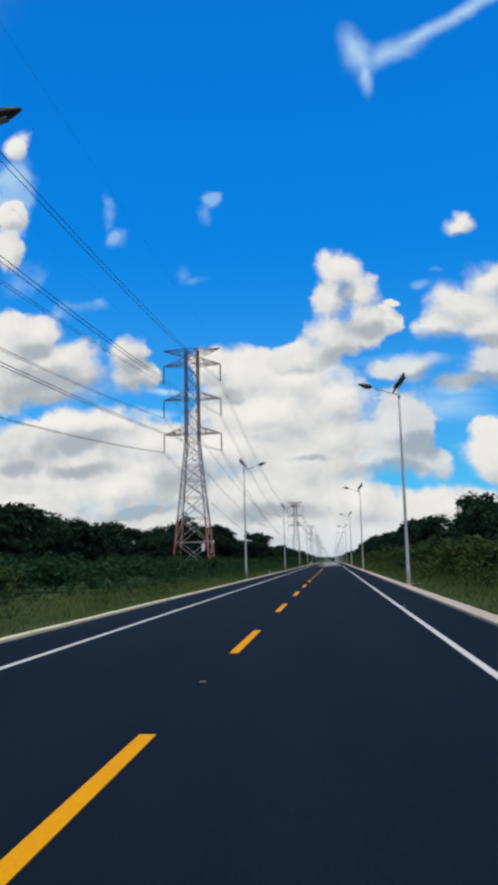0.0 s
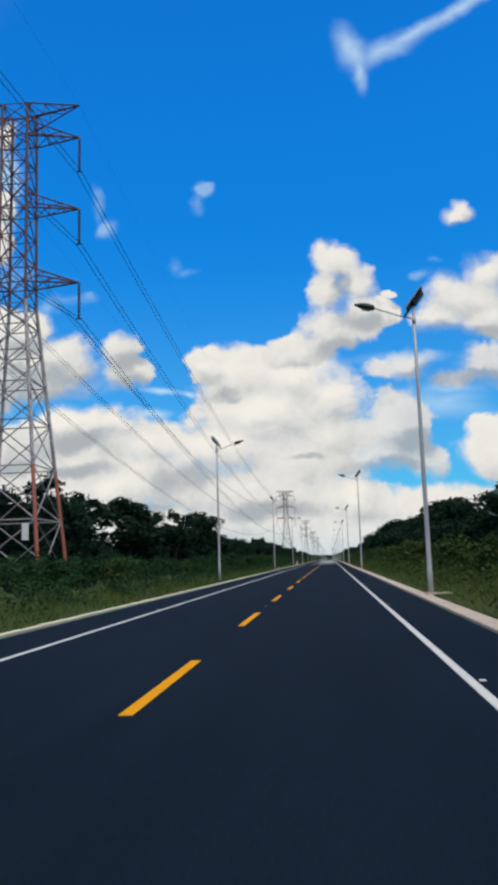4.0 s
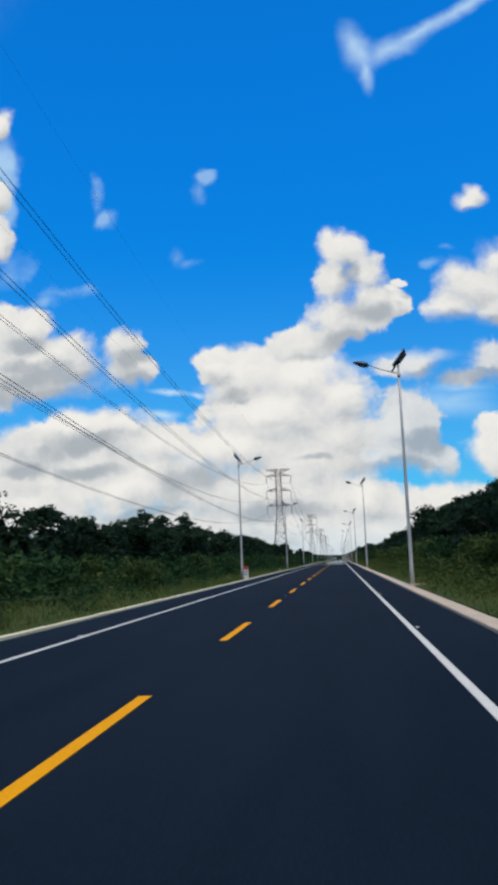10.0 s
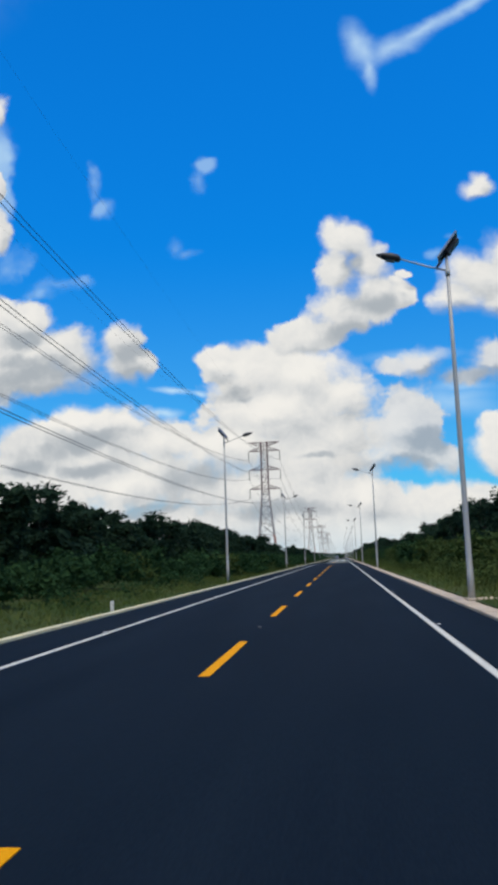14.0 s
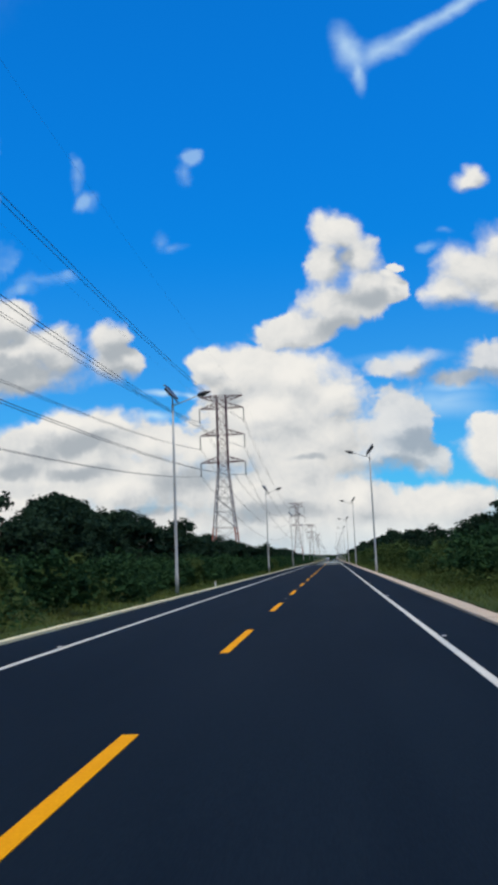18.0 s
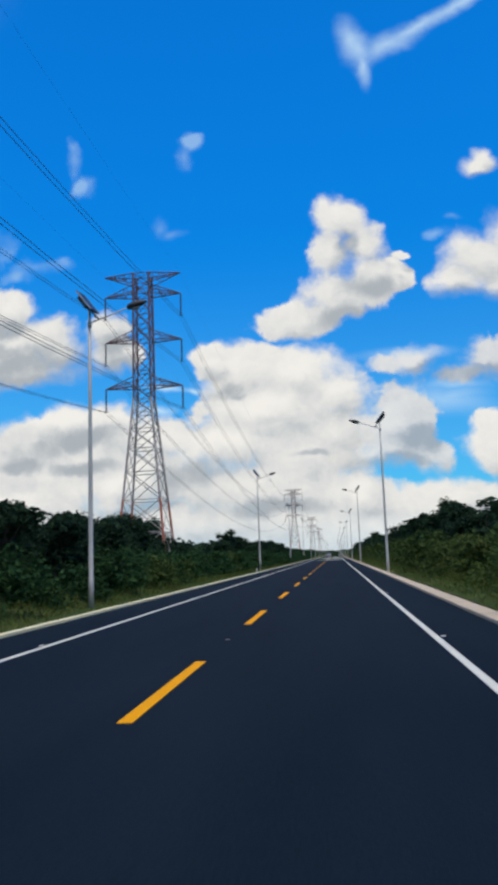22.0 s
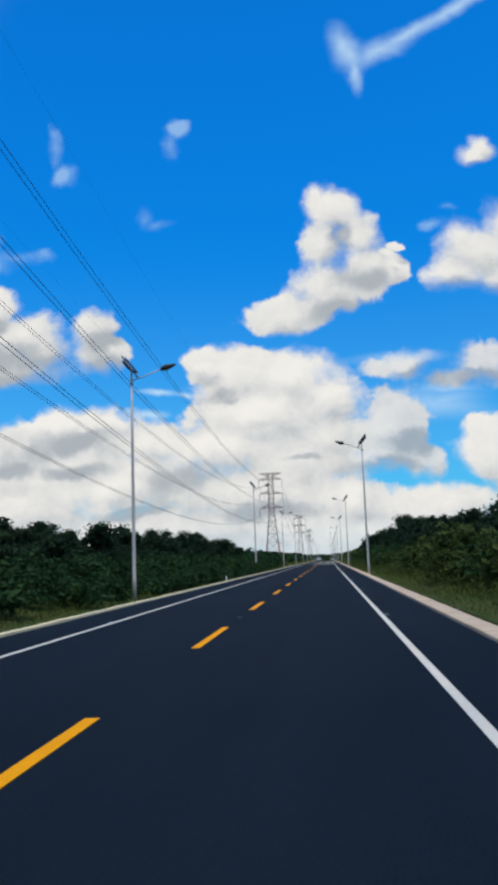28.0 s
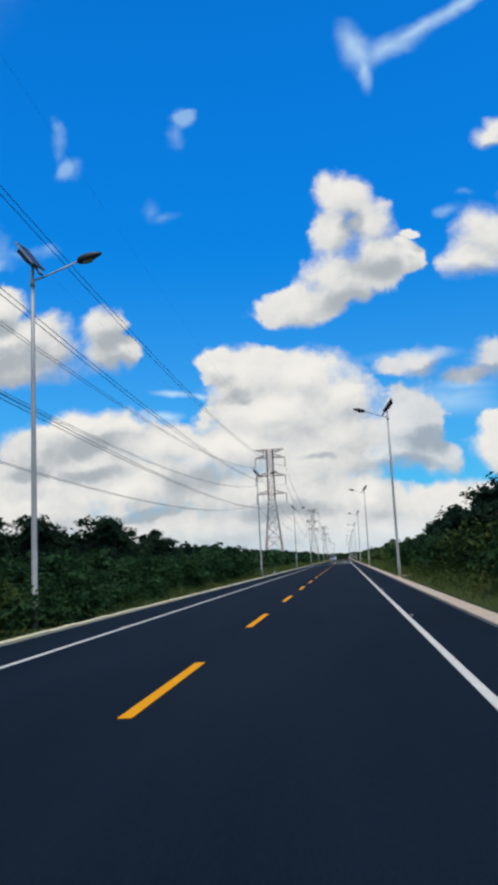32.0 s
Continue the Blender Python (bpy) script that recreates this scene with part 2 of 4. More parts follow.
def cloud_sheet(masses, bases, y, x0, x1, z0, z1, soft):
    """A backdrop of cumulus hung kilometres ahead of the road; clear between the clouds."""
    m = bpy.data.materials.new("cloud")
    m.use_nodes = True
    m.node_tree.nodes.clear()
    n = Nodes(m.node_tree)
    here = n.add("ShaderNodeSeparateXYZ", Vector=n.add("ShaderNodeTexCoord").outputs["Object"])
    flat_place = n.add("ShaderNodeCombineXYZ", X=n.math("DIVIDE", here.outputs["X"], y), Y=n.math("DIVIDE", here.outputs["Z"], y)).outputs[0]
    small = [tuple(v / y for v in mass) for mass in masses]
    dim = [tuple(v / y for v in base) for base in bases]
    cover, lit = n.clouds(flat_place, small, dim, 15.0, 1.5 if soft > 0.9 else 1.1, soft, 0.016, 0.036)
    if soft > 0.9:
        cover = n.math("MULTIPLY", cover, 0.5)
    # sunlit and shaded tones of the clouds are part of the glow colour
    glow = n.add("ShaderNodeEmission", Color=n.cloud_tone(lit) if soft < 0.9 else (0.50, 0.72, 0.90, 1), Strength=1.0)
    both = n.add("ShaderNodeMixShader", Fac=cover)
    m.node_tree.links.new(n.add("ShaderNodeBsdfTransparent").outputs[0], both.inputs[1])
    m.node_tree.links.new(glow.outputs[0], both.inputs[2])
    m.node_tree.links.new(both.outputs[0], n.add("ShaderNodeOutputMaterial").inputs[0])
    verts = [(x0, 0, z0), (x1, 0, z0), (x1, 0, z1), (x0, 0, z1)]
    me = bpy.data.meshes.new("backdrop_clouds")
    me.from_pydata(verts, [], [(0, 1, 2, 3)])
    me.materials.append(m)
    ob = new("backdrop_clouds", me)
    ob.location.y = y
    return tagged(ob, "white cumulus clouds far off in a blue sky", "clouds", kind="structure")


NEAR_CUMULUS = ((91.0, 1100.5, 58.0, 58.0), (101.0, 1035.2, 58.0, 50.0), (60.6282, 1125.06, 114.37, 104.171), (34.8541, 1014.61, 101.321, 107.565), (139.311, 1023.31, 96.3555, 116.225), (163.025, 916.858, 114.245, 97.0617), (60.3801, 851.637, 166.609, 92.3478), (-92.1186, 789.755, 168.083, 74.6332), (236.0, 956.0, 48.0, 22.0), (268.0, 982.0, 44.0, 20.0), (251.28, 910.318, 70.2219, 61.4082), (548.0, 1290.0, 74.0, 44.0), (560.0, 1312.0, 46.0, 48.0), (531.005, 961.545, 161.377, 113.735), (444.329, 885.741, 105.438, 78.2285), (633.938, 1046.55, 124.787, 109.9), (626.248, 882.53, 183.175, 103.666), (-1269.94, 1755.41, 67.9957, 86.0769), (-1273.97, 1451.71, 62.2226, 63.7942),)
NEAR_CUMULUS_BASES = ((160.641, 875.524, 117.287, 45.4773), (66.4503, 778.97, 137.037, 32.8309), (89.6146, 1027.22, 43.744, 63.2509), (440.344, 830.762, 114.389, 32.5418), (573.208, 815.201, 113.061, 28.2737), (539.77, 1254.4, 38.8361, 16.9439),)
cloud_sheet(NEAR_CUMULUS, NEAR_CUMULUS_BASES, 2960, -1807, 1279, 635, 1941, 0.45)
THIN_CUMULUS = ((-881.699, 1447.46, 47.0808, 98.0922), (-842.277, 1345.44, 65.3358, 58.064), (-442.463, 1486.77, 59.2941, 48.3662), (-470.025, 1421.09, 41.0273, 67.3917), (-566.133, 1160.41, 45.3042, 51.705), (-519.616, 1134.55, 58.5779, 30.3898), (-1019.09, 1062.76, 151.031, 37.8159), (-1085.18, 1034.37, 93.4727, 42.5297), (-1276.94, 1613.18, 109.74, 203.199), (394.104, 1071.81, 54.3693, 22.4464), (457.074, 1119.91, 41.7417, 18.0012),)
THIN_CUMULUS_BASES = ((-2222.89, 2389.78, 25.6268, 26.4303),)
cloud_sheet(THIN_CUMULUS, THIN_CUMULUS_BASES, 3000, -1804, 916, 912, 1916, 1.2)
LEFT_CUMULUS = ((-1710.8, 1405.11, 194.157, 149.43), (-1510.75, 1242.38, 215.386, 154.117), (-1428.62, 1138.85, 172.555, 145.75), (-1774.68, 1128.06, 384.11, 217.282), (-1641.64, 1047.94, 380.548, 138.624), (-1878.6, 1400.13, 213.444, 196.688), (-1158.25, 1212.5, 157.057, 152.5), (-1056.49, 1099.01, 108.402, 102.752), (-1137.01, 1081.51, 156.184, 109.709), (-2043.25, 1178.02, 284.292, 319.549), (-1920.44, 1914.61, 109.07, 185.171),)
LEFT_VEIL = ((-1925.0, 2440.0, 130.0, 130.0), (-1960.0, 2090.0, 150.0, 240.0), (-1862.0, 1730.0, 190.0, 170.0), (-2115.0, 2350.0, 190.0, 380.0))
LEFT_CUMULUS_BASES = ((-1743.12, 1290.9, 133.087, 66.4953), (-1641.9, 1087.05, 359.488, 98.2369), (-1136.6, 1120.24, 109.16, 97.2674), (-1608.37, 981.042, 357.6, 84.4144), (-1741.79, 1158.81, 198.386, 59.294), (-1105.49, 1028.07, 127.75, 44.9896), (-1055.84, 1147.4, 64.0859, 64.7672), (-1412.36, 1072.81, 97.539, 51.9719),)
cloud_sheet(LEFT_VEIL, THIN_CUMULUS_BASES, 4420, -2643, -1500, 1300, 2900, 1.2)
cloud_sheet(LEFT_CUMULUS, LEFT_CUMULUS_BASES, 4400, -2643, -632, 778, 2200, 0.45)


# ---- materials ----
def material(name, colour, other=None, rough=0.8, metal=0.0, scale=3.0, fine=60.0, bump=0.0, spread=0.5, island=0.0, gloss=0.5, coat=0.0, stretch=1.0):
    """A surface whose colour wanders between two tones, coarse and fine, with a slight relief."""
    m = bpy.data.materials.new(name)
    m.use_nodes = True
    n = Nodes(m.node_tree)
    bsdf = m.node_tree.nodes["Principled BSDF"]
    place = n.add("ShaderNodeTexCoord").outputs["Object"]
    if stretch != 1.0:
        place = n.vec("MULTIPLY", place, (1, stretch, 1))
    other = other or tuple(c * 0.7 for c in colour)
    big = n.noise(place, scale, 5.0)
    small = n.noise(place, fine, 3.0)
    blend = n.math("MULTIPLY_ADD", small, 1 - spread, n.math("MULTIPLY", big, spread))
    if island:
        geo = n.add("ShaderNodeNewGeometry")
        each = n.add("ShaderNodeObjectInfo")
        own = n.math("ADD", n.math("MULTIPLY", geo.outputs["Random Per Island"], 0.7), n.math("MULTIPLY", each.outputs["Random"], 0.3))
        blend = n.math("MULTIPLY_ADD", n.math("SUBTRACT", own, 0.5), island, blend)
    tone = n.mix(n.step(blend, 0.25, 0.75), colour, other)
    n.put(bsdf.inputs["Base Color"], tone)
    bsdf.inputs["Roughness"].default_value, bsdf.inputs["Metallic"].default_value = rough, metal
    bsdf.inputs["Specular IOR Level"].default_value = gloss
    bsdf.inputs["Coat Weight"].default_value = coat
    if bump:
        relief = n.add("ShaderNodeBump", Strength=0.6, Distance=bump, Height=small)
        n.put(bsdf.inputs["Normal"], relief.outputs[0])
    return m


def leafy(name, colour, other):
    m = material(name, colour, other, rough=0.9, scale=0.5, fine=2.5, spread=0.6, island=0.5, gloss=0.06)
    n = Nodes(m.node_tree)
    bsdf = m.node_tree.nodes["Principled BSDF"]
    out = m.node_tree.nodes["Material Output"]
    tone = bsdf.inputs["Base Color"].links[0].from_socket
    thin = n.add("ShaderNodeBsdfTranslucent", Color=tone)
    both = n.add("ShaderNodeMixShader")
    both.inputs[0].default_value = 0.25
    m.node_tree.links.new(bsdf.outputs[0], both.inputs[1])
    m.node_tree.links.new(thin.outputs[0], both.inputs[2])
    m.node_tree.links.new(both.outputs[0], out.inputs[0])
    return m


ASPHALT = material("asphalt", (0.0034, 0.0084, 0.0160), (0.0078, 0.0152, 0.0250), rough=0.88, scale=0.9, fine=70, bump=0.004, spread=0.55, gloss=0.05, stretch=0.12)
WHITE_LINE = material("white_road_paint", (0.67, 0.66, 0.585), (0.52, 0.50, 0.44), rough=0.8, scale=1.2, fine=40, spread=0.4, gloss=0.1)
YELLOW_LINE = material("yellow_road_paint", (0.82, 0.36, 0.004), (0.68, 0.27, 0.004), rough=0.8, scale=1.2, fine=40, spread=0.4, gloss=0.05)


def shimmer(m):
    """Hot air over the road: seen almost edge on, far off, the surface mirrors the sky."""
    n = Nodes(m.node_tree)
    edge = n.add("ShaderNodeLayerWeight", Blend=0.5).outputs["Facing"]
    gloss = n.add("ShaderNodeBsdfGlossy", Roughness=0.03, Color=(0.8, 0.8, 0.8, 1))
    both = n.add("ShaderNodeMixShader", Fac=n.math("MULTIPLY", n.step(edge, 0.9895, 0.9955), 0.75))
    m.node_tree.links.new(m.node_tree.nodes["Principled BSDF"].outputs[0], both.inputs[1])
    m.node_tree.links.new(gloss.outputs[0], both.inputs[2])
    m.node_tree.links.new(both.outputs[0], m.node_tree.nodes["Material Output"].inputs[0])


for paint in (ASPHALT, WHITE_LINE, YELLOW_LINE):
    shimmer(paint)
CONCRETE = material("kerb_concrete", (0.60, 0.48, 0.35), (0.42, 0.335, 0.24), rough=0.9, scale=0.8, fine=30, bump=0.006)
PALE_KERB = material("pale_painted_kerb", (0.78, 0.70, 0.42), (0.58, 0.52, 0.33), rough=0.85, scale=0.9, fine=30, bump=0.005)
EARTH = material("scrub_ground", (0.028, 0.058, 0.017), (0.064, 0.074, 0.027), rough=0.95, scale=0.22, fine=5, bump=0.05, gloss=0.04)
GRASS = material("grass", (0.034, 0.076, 0.018), (0.105, 0.118, 0.032), rough=0.9, scale=0.22, fine=1.2, island=0.25, gloss=0.05)
TREE_LEAF = leafy("tree_foliage", (0.011, 0.027, 0.018), (0.025, 0.051, 0.027))
WOODS_ROOF = leafy("woods_roof_foliage", (0.013, 0.030, 0.015), (0.030, 0.056, 0.023))
BUSH_LEAF = leafy("bush_foliage", (0.015, 0.042, 0.018), (0.034, 0.078, 0.028))
DRY_LEAF = leafy("olive_bush_foliage", (0.032, 0.062, 0.018), (0.072, 0.100, 0.030))
BARK = material("bark", (0.10, 0.085, 0.065), (0.05, 0.042, 0.034), rough=0.95, scale=4, fine=30, bump=0.02)
STEEL = material("galvanised_steel", (0.46, 0.46, 0.44), (0.33, 0.33, 0.32), rough=0.55, metal=0.35, scale=1.5, fine=25)
DARK = material("dark_cast_housing", (0.018, 0.019, 0.021), (0.030, 0.031, 0.034), rough=0.5, scale=5, fine=40)
LENS = material("lamp_lens", (0.45, 0.47, 0.48), rough=0.2, scale=5, fine=40)
CELL = material("solar_cells", (0.012, 0.018, 0.045), (0.020, 0.028, 0.060), rough=0.4, scale=8, fine=30)
ALLOY = material("panel_alloy_edge", (0.34, 0.35, 0.37), rough=0.35, metal=0.8, scale=5, fine=30)
PYLON_LOW = material("orange_lattice_paint", (0.52, 0.12, 0.05), (0.22, 0.10, 0.08), rough=0.6, scale=1.5, fine=18)
PYLON_RED = material("dull_red_lattice_paint", (0.17, 0.065, 0.060), (0.065, 0.058, 0.075), rough=0.6, scale=1.5, fine=18)
# pale paint; the dark mottling paints in the shaded sides of the legs
PYLON_SHADED = material("shade_mottled_lattice_paint", (0.60, 0.55, 0.51), (0.15, 0.12, 0.12), rough=0.6, scale=0.7, fine=4)
PYLON_GREY = material("galvanised_lattice", (0.24, 0.25, 0.27), (0.12, 0.125, 0.14), rough=0.6, metal=0.2, scale=1.5, fine=18)
PYLON_WHITE = material("pale_lattice_paint", (0.42, 0.38, 0.36), (0.16, 0.15, 0.15), rough=0.6, scale=1.5, fine=18)
INSULATOR = material("insulator_glaze", (0.030, 0.026, 0.030), rough=0.25, scale=5, fine=30)
WIRE = material("aluminium_conductor", (0.055, 0.06, 0.075), rough=0.6, metal=0.3, scale=0.5, fine=5)
POST_WHITE = material("white_post_paint", (0.74, 0.74, 0.70), (0.55, 0.55, 0.50), rough=0.7, scale=4, fine=40)
POST_RED = material("red_post_paint", (0.55, 0.05, 0.035), (0.42, 0.04, 0.03), rough=0.6, scale=4, fine=40)
INK = material("dark_lettering", (0.03, 0.03, 0.03), rough=0.7, scale=4, fine=40)
STUD = material("stud_reflector", (0.75, 0.74, 0.70), rough=0.25, scale=20, fine=90)


# ---- mesh helpers ----
def solid(name, verts, faces, mat=None, smooth=False):
    """A mesh from arrays; faces are all triangles or all quads."""
    verts, faces = np.asarray(verts, np.float32), np.asarray(faces, np.int32)
    me = bpy.data.meshes.new(name)
    me.vertices.add(len(verts)), me.loops.add(faces.size), me.polygons.add(len(faces))
    me.vertices.foreach_set("co", verts.ravel())
    me.loops.foreach_set("vertex_index", faces.ravel())
    me.polygons.foreach_set("loop_start", np.arange(len(faces), dtype=np.int32) * faces.shape[1])
    me.update(calc_edges=True)
    me.polygons.foreach_set("use_smooth", np.full(len(faces), smooth))
    if mat:
        me.materials.append(mat)
    return me


def mesh_of(bm, name, mat, smooth=False):
    me = bpy.data.meshes.new(name)
    bm.normal_update()
    bm.to_mesh(me)
    bm.free()
    me.materials.append(mat)
    if smooth:
        for f in me.polygons:
            f.use_smooth = True
    return me


def part(name, bm, mat, parent, label="", smooth=False):
    me = bm if isinstance(bm, bpy.types.Mesh) else mesh_of(bm, name, mat, smooth)
    ob = new(name, me)
    ob.parent = parent
    return tagged(ob, label) if label else ob


def box(bm, lo, hi, bevel=0.0):
    """A box between two corners, its edges rounded by bevel."""
    made = bmesh.ops.create_cube(bm, size=1)["verts"]
    for v in made:
        for i in range(3):
            v.co[i] = lo[i] + (v.co[i] + 0.5) * (hi[i] - lo[i])
    if bevel:
        edges = list({e for v in made for e in v.link_edges})
        bmesh.ops.bevel(bm, geom=edges, offset=bevel, segments=2, affect="EDGES", profile=0.7)
    return bm


def tube(bm, points, radii, sides=8):
    """A round bar along points, of the given radius at each."""
    rings = []
    points = [Vector(p) for p in points]
    for i, p in enumerate(points):
        along = (points[min(i + 1, len(points) - 1)] - points[max(i - 1, 0)]).normalized()
        side = along.cross(Vector((0.03, 0.02, 1)) if abs(along.z) < 0.9 else Vector((1, 0, 0))).normalized()
        up = side.cross(along)
        rings.append([bm.verts.new(p + (side * math.cos(a) + up * math.sin(a)) * radii[i]) for a in (2 * math.pi * k / sides for k in range(sides))])
    for a, b in zip(rings, rings[1:]):
        for k in range(sides):
            bm.faces.new((a[k], a[(k + 1) % sides], b[(k + 1) % sides], b[k]))
    bm.faces.new(rings[0][::-1]), bm.faces.new(rings[-1])
    return bm


def bar(bm, a, b, w=0.1):
    """A square bar from a to b."""
    return tube(bm, (a, b), (w * 0.6, w * 0.6), 4)


# ---- ground and road ----
ROAD_L, ROAD_R, Y_BACK, Y_END = -5.17, 4.96, -120.0, 1700.0


def strip(name, xs, zs, y0, y1, mat, step=0.0):
    """A sheet with one cross section, running along the road."""
    ys = np.arange(y0, y1 + 0.1, step) if step else np.array([y0, y1])
    n = len(xs)
    verts = [(x, y, z) for y in ys for x, z in zip(xs, zs)]
    faces = [(j * n + i, j * n + i + 1, (j + 1) * n + i + 1, (j + 1) * n + i) for j in range(len(ys) - 1) for i in range(n - 1)]
    return new(name, solid(name, verts, faces, mat))


# the verge dips a little behind the left kerb
GROUND_X = (-3500, -300, -60, -25, -14, -9.8, -8.4, -7.2, -6.0, -5.5, -5.33, 5.37, 5.5, 8, 12, 25, 60, 300, 3500)
GROUND_Z = (0.4, 0.4, 0.4, 0.35, 0.3, 0.16, 0.0, -0.15, -0.14, -0.05, -0.25, -0.25, 0.07, 0.22, 0.3, 0.35, 0.4, 0.4, 0.4)
ground = strip("ground", GROUND_X, GROUND_Z, -600, 4600, EARTH, 400)


def ground_z(x):
    return np.interp(x, GROUND_X, GROUND_Z)


tagged(ground, "dark green scrub ground with worn soil patches", "ground", kind="structure")
road = strip("road", (ROAD_L - 0.02, 0, ROAD_R + 0.02), (-0.03, 0.0, -0.03), Y_BACK, Y_END, ASPHALT, 70)
road.data.polygons.foreach_set("use_smooth", np.ones(len(road.data.polygons), bool))
tagged(road, "fresh dark blue-black asphalt two-lane road", "road", kind="structure")


def kerb(name, x0, x1, height, mat, piece):
    """Kerb stones end to end, with narrow open joints."""
    prof = [(x0, -0.2), (x0, height - 0.02), (x0 + 0.02, height), (x1 - 0.02, height), (x1, height - 0.02), (x1, -0.2)]
    verts, faces = [], []
    y = Y_BACK
    while y < Y_END - 200:
        k = len(verts)
        lift = random.uniform(-0.006, 0.006)
        for yy in (y + 0.012, y + piece - 0.012):
            verts += [(x, yy, z + lift) for x, z in prof]
        faces += [(k + i, k + i + 1, k + 7 + i, k + 6 + i) for i in range(5)]
        faces += [(k, k + 1, k + 4, k + 5), (k + 6, k + 11, k + 10, k + 7), (k + 1, k + 2, k + 3, k + 4), (k + 7, k + 10, k + 9, k + 8)]
        y += piece
    return new(name, solid(name, verts, faces, mat))


tagged(kerb("kerb_left", ROAD_L - 0.17, ROAD_L, 0.05, PALE_KERB, 1.0), "pale cream concrete kerb along the grass verge", "kerb", kind="structure")
tagged(kerb("kerb_right", ROAD_R, ROAD_R + 0.48, 0.05, CONCRETE, 1.0), "broad sandy concrete kerb along the verge", "kerb", kind="structure")


def crown_z(x):
    return -0.03 * abs(x) / 5.4 + 0.004


def flat(name, x0, x1, y0, y1, mat):
    """Road paint: a thin raised film."""
    z = max(crown_z(x0), crown_z(x1))
    b = bmesh.new()
    box(b, (x0, y0, z - 0.03), (x1, y1, z + 0.003))
    return mesh_of(b, name, mat)


for name, x in (("edge_line_left", -3.5), ("edge_line_right", 3.5)):
    tagged(new(name, flat(name, x - 0.06, x + 0.06, Y_BACK, Y_END, WHITE_LINE)), "solid white painted edge line on asphalt", "road marking", kind="structure")
centre = tagged(new("centre_line"), "broken yellow painted centre line", "road marking", kind="structure")
dash_mesh = flat("dash", CENTRE_X - 0.075, CENTRE_X + 0.075, 0, DASH_LONG, YELLOW_LINE)
for k in range(-34, 110):
    ob = part("dash", dash_mesh, None, centre)
    ob.location.y = DASH_START + DASH_STEP * k


# ---- street lamps ----
def street_lamp(footing=True):
    """A tall tapered pole with a tilted solar panel on top and one arm over the road (towards -x)."""
    lamp = new("street_lamp")
    tagged(lamp, "tall galvanised solar street lamp on a concrete footing" if footing else "tall galvanised solar street lamp in the grass verge", "street lamp", "street lamps along the road")
    b = bmesh.new()
    tube(b, [(0, 0, z) for z in (-0.30, 0.9, 0.92, 4, 7.4, POLE_H)], (0.105, 0.10, 0.09, 0.08, 0.065, 0.05), 12)
    part("pole", b, STEEL, lamp, smooth=True)
    if footing:
        part("base_plinth", box(bmesh.new(), (-0.16, -0.42, -0.2), (0.8, 0.42, 0.11), 0.02), CONCRETE, lamp, "flat pale concrete footing")
    b = bmesh.new()
    tube(b, [(0.0, 0, POLE_H - 0.45), (-0.6, 0, POLE_H - 0.27), (-1.48, 0, POLE_H + 0.06)], (0.032, 0.028, 0.026), 8)
    tube(b, [(0, 0, POLE_H - 0.62), (0, 0, POLE_H - 0.40)], (0.075, 0.075), 10)
    part("arm", b, STEEL, lamp, smooth=True)
    b = bmesh.new()
    # flattened drop shape, thick at the arm and thin at the tip
    rings = []
    for s, w, h in ((0, 0.07, 0.05), (0.05, 0.15, 0.11), (0.28, 0.19, 0.14), (0.54, 0.15, 0.10), (0.76, 0.05, 0.03)):
        rings.append([b.verts.new((-1.44 - s, w * math.cos(a), POLE_H + 0.06 + s * 0.24 + h * math.sin(a))) for a in (2 * math.pi * k / 12 for k in range(12))])
    for r, q in zip(rings, rings[1:]):
        for k in range(12):
            b.faces.new((r[k], r[(k + 1) % 12], q[(k + 1) % 12], q[k]))
    b.faces.new(rings[0]), b.faces.new(rings[-1][::-1])
    bmesh.ops.recalc_face_normals(b, faces=b.faces[:])
    head = part("luminaire", b, DARK, lamp, "dark flat lamp head", smooth=True)
    b = box(bmesh.new(), (-0.15, -0.10, -0.016), (0.15, 0.10, 0.0), 0.006)
    glass = part("lens", b, LENS, head)
    glass.matrix_basis = pose(-1.77, 0, POLE_H + 0.06 + 0.33 * 0.24 - 0.125, 0, 13, 0)
    tilt = pose(0.06, 0.05, POLE_H + 0.34, 0, 0, -10) @ pose(0, 0, 0, 0, -52, 0)
    b = box(bmesh.new(), (-0.45, -0.30, -0.012), (0.45, 0.30, 0.012))
    panel = part("solar_panel", b, DARK, lamp, "tilted dark solar panel")
    panel.matrix_basis = tilt
    for k in range(6):
        for j in range(2):
            x, y = -0.445 + 0.149 * k, -0.295 + 0.298 * j
            part("solar_cell", box(bmesh.new(), (x, y, 0.013), (x + 0.144, y + 0.292, 0.018)), CELL, panel)
    b = bmesh.new()
    for lo, hi in (((-0.49, -0.34, -0.03), (0.49, -0.30, 0.03)), ((-0.49, 0.30, -0.03), (0.49, 0.34, 0.03)), ((-0.49, -0.30, -0.03), (-0.45, 0.30, 0.03)), ((0.45, -0.30, -0.03), (0.49, 0.30, 0.03))):
        box(b, lo, hi, 0.004)
    part("panel_frame", b, ALLOY, panel)
    part("battery_box", box(bmesh.new(), (-0.18, -0.17, -0.19), (0.36, 0.17, -0.035), 0.025), DARK, panel)
    b = bmesh.new()
    bar(b, (-0.72, 0, -0.09), (0.30, 0, -0.05), 0.07)
    bar(b, (-0.72, -0.12, -0.10), (-0.72, 0.12, -0.10), 0.06)
    part("bracket", b, DARK, panel, "dark steel panel bracket")
    part("mast_stub", tube(bmesh.new(), ((0, 0, POLE_H - 0.02), (0.05, 0.03, POLE_H + 0.22)), (0.045, 0.04), 8), DARK, lamp)
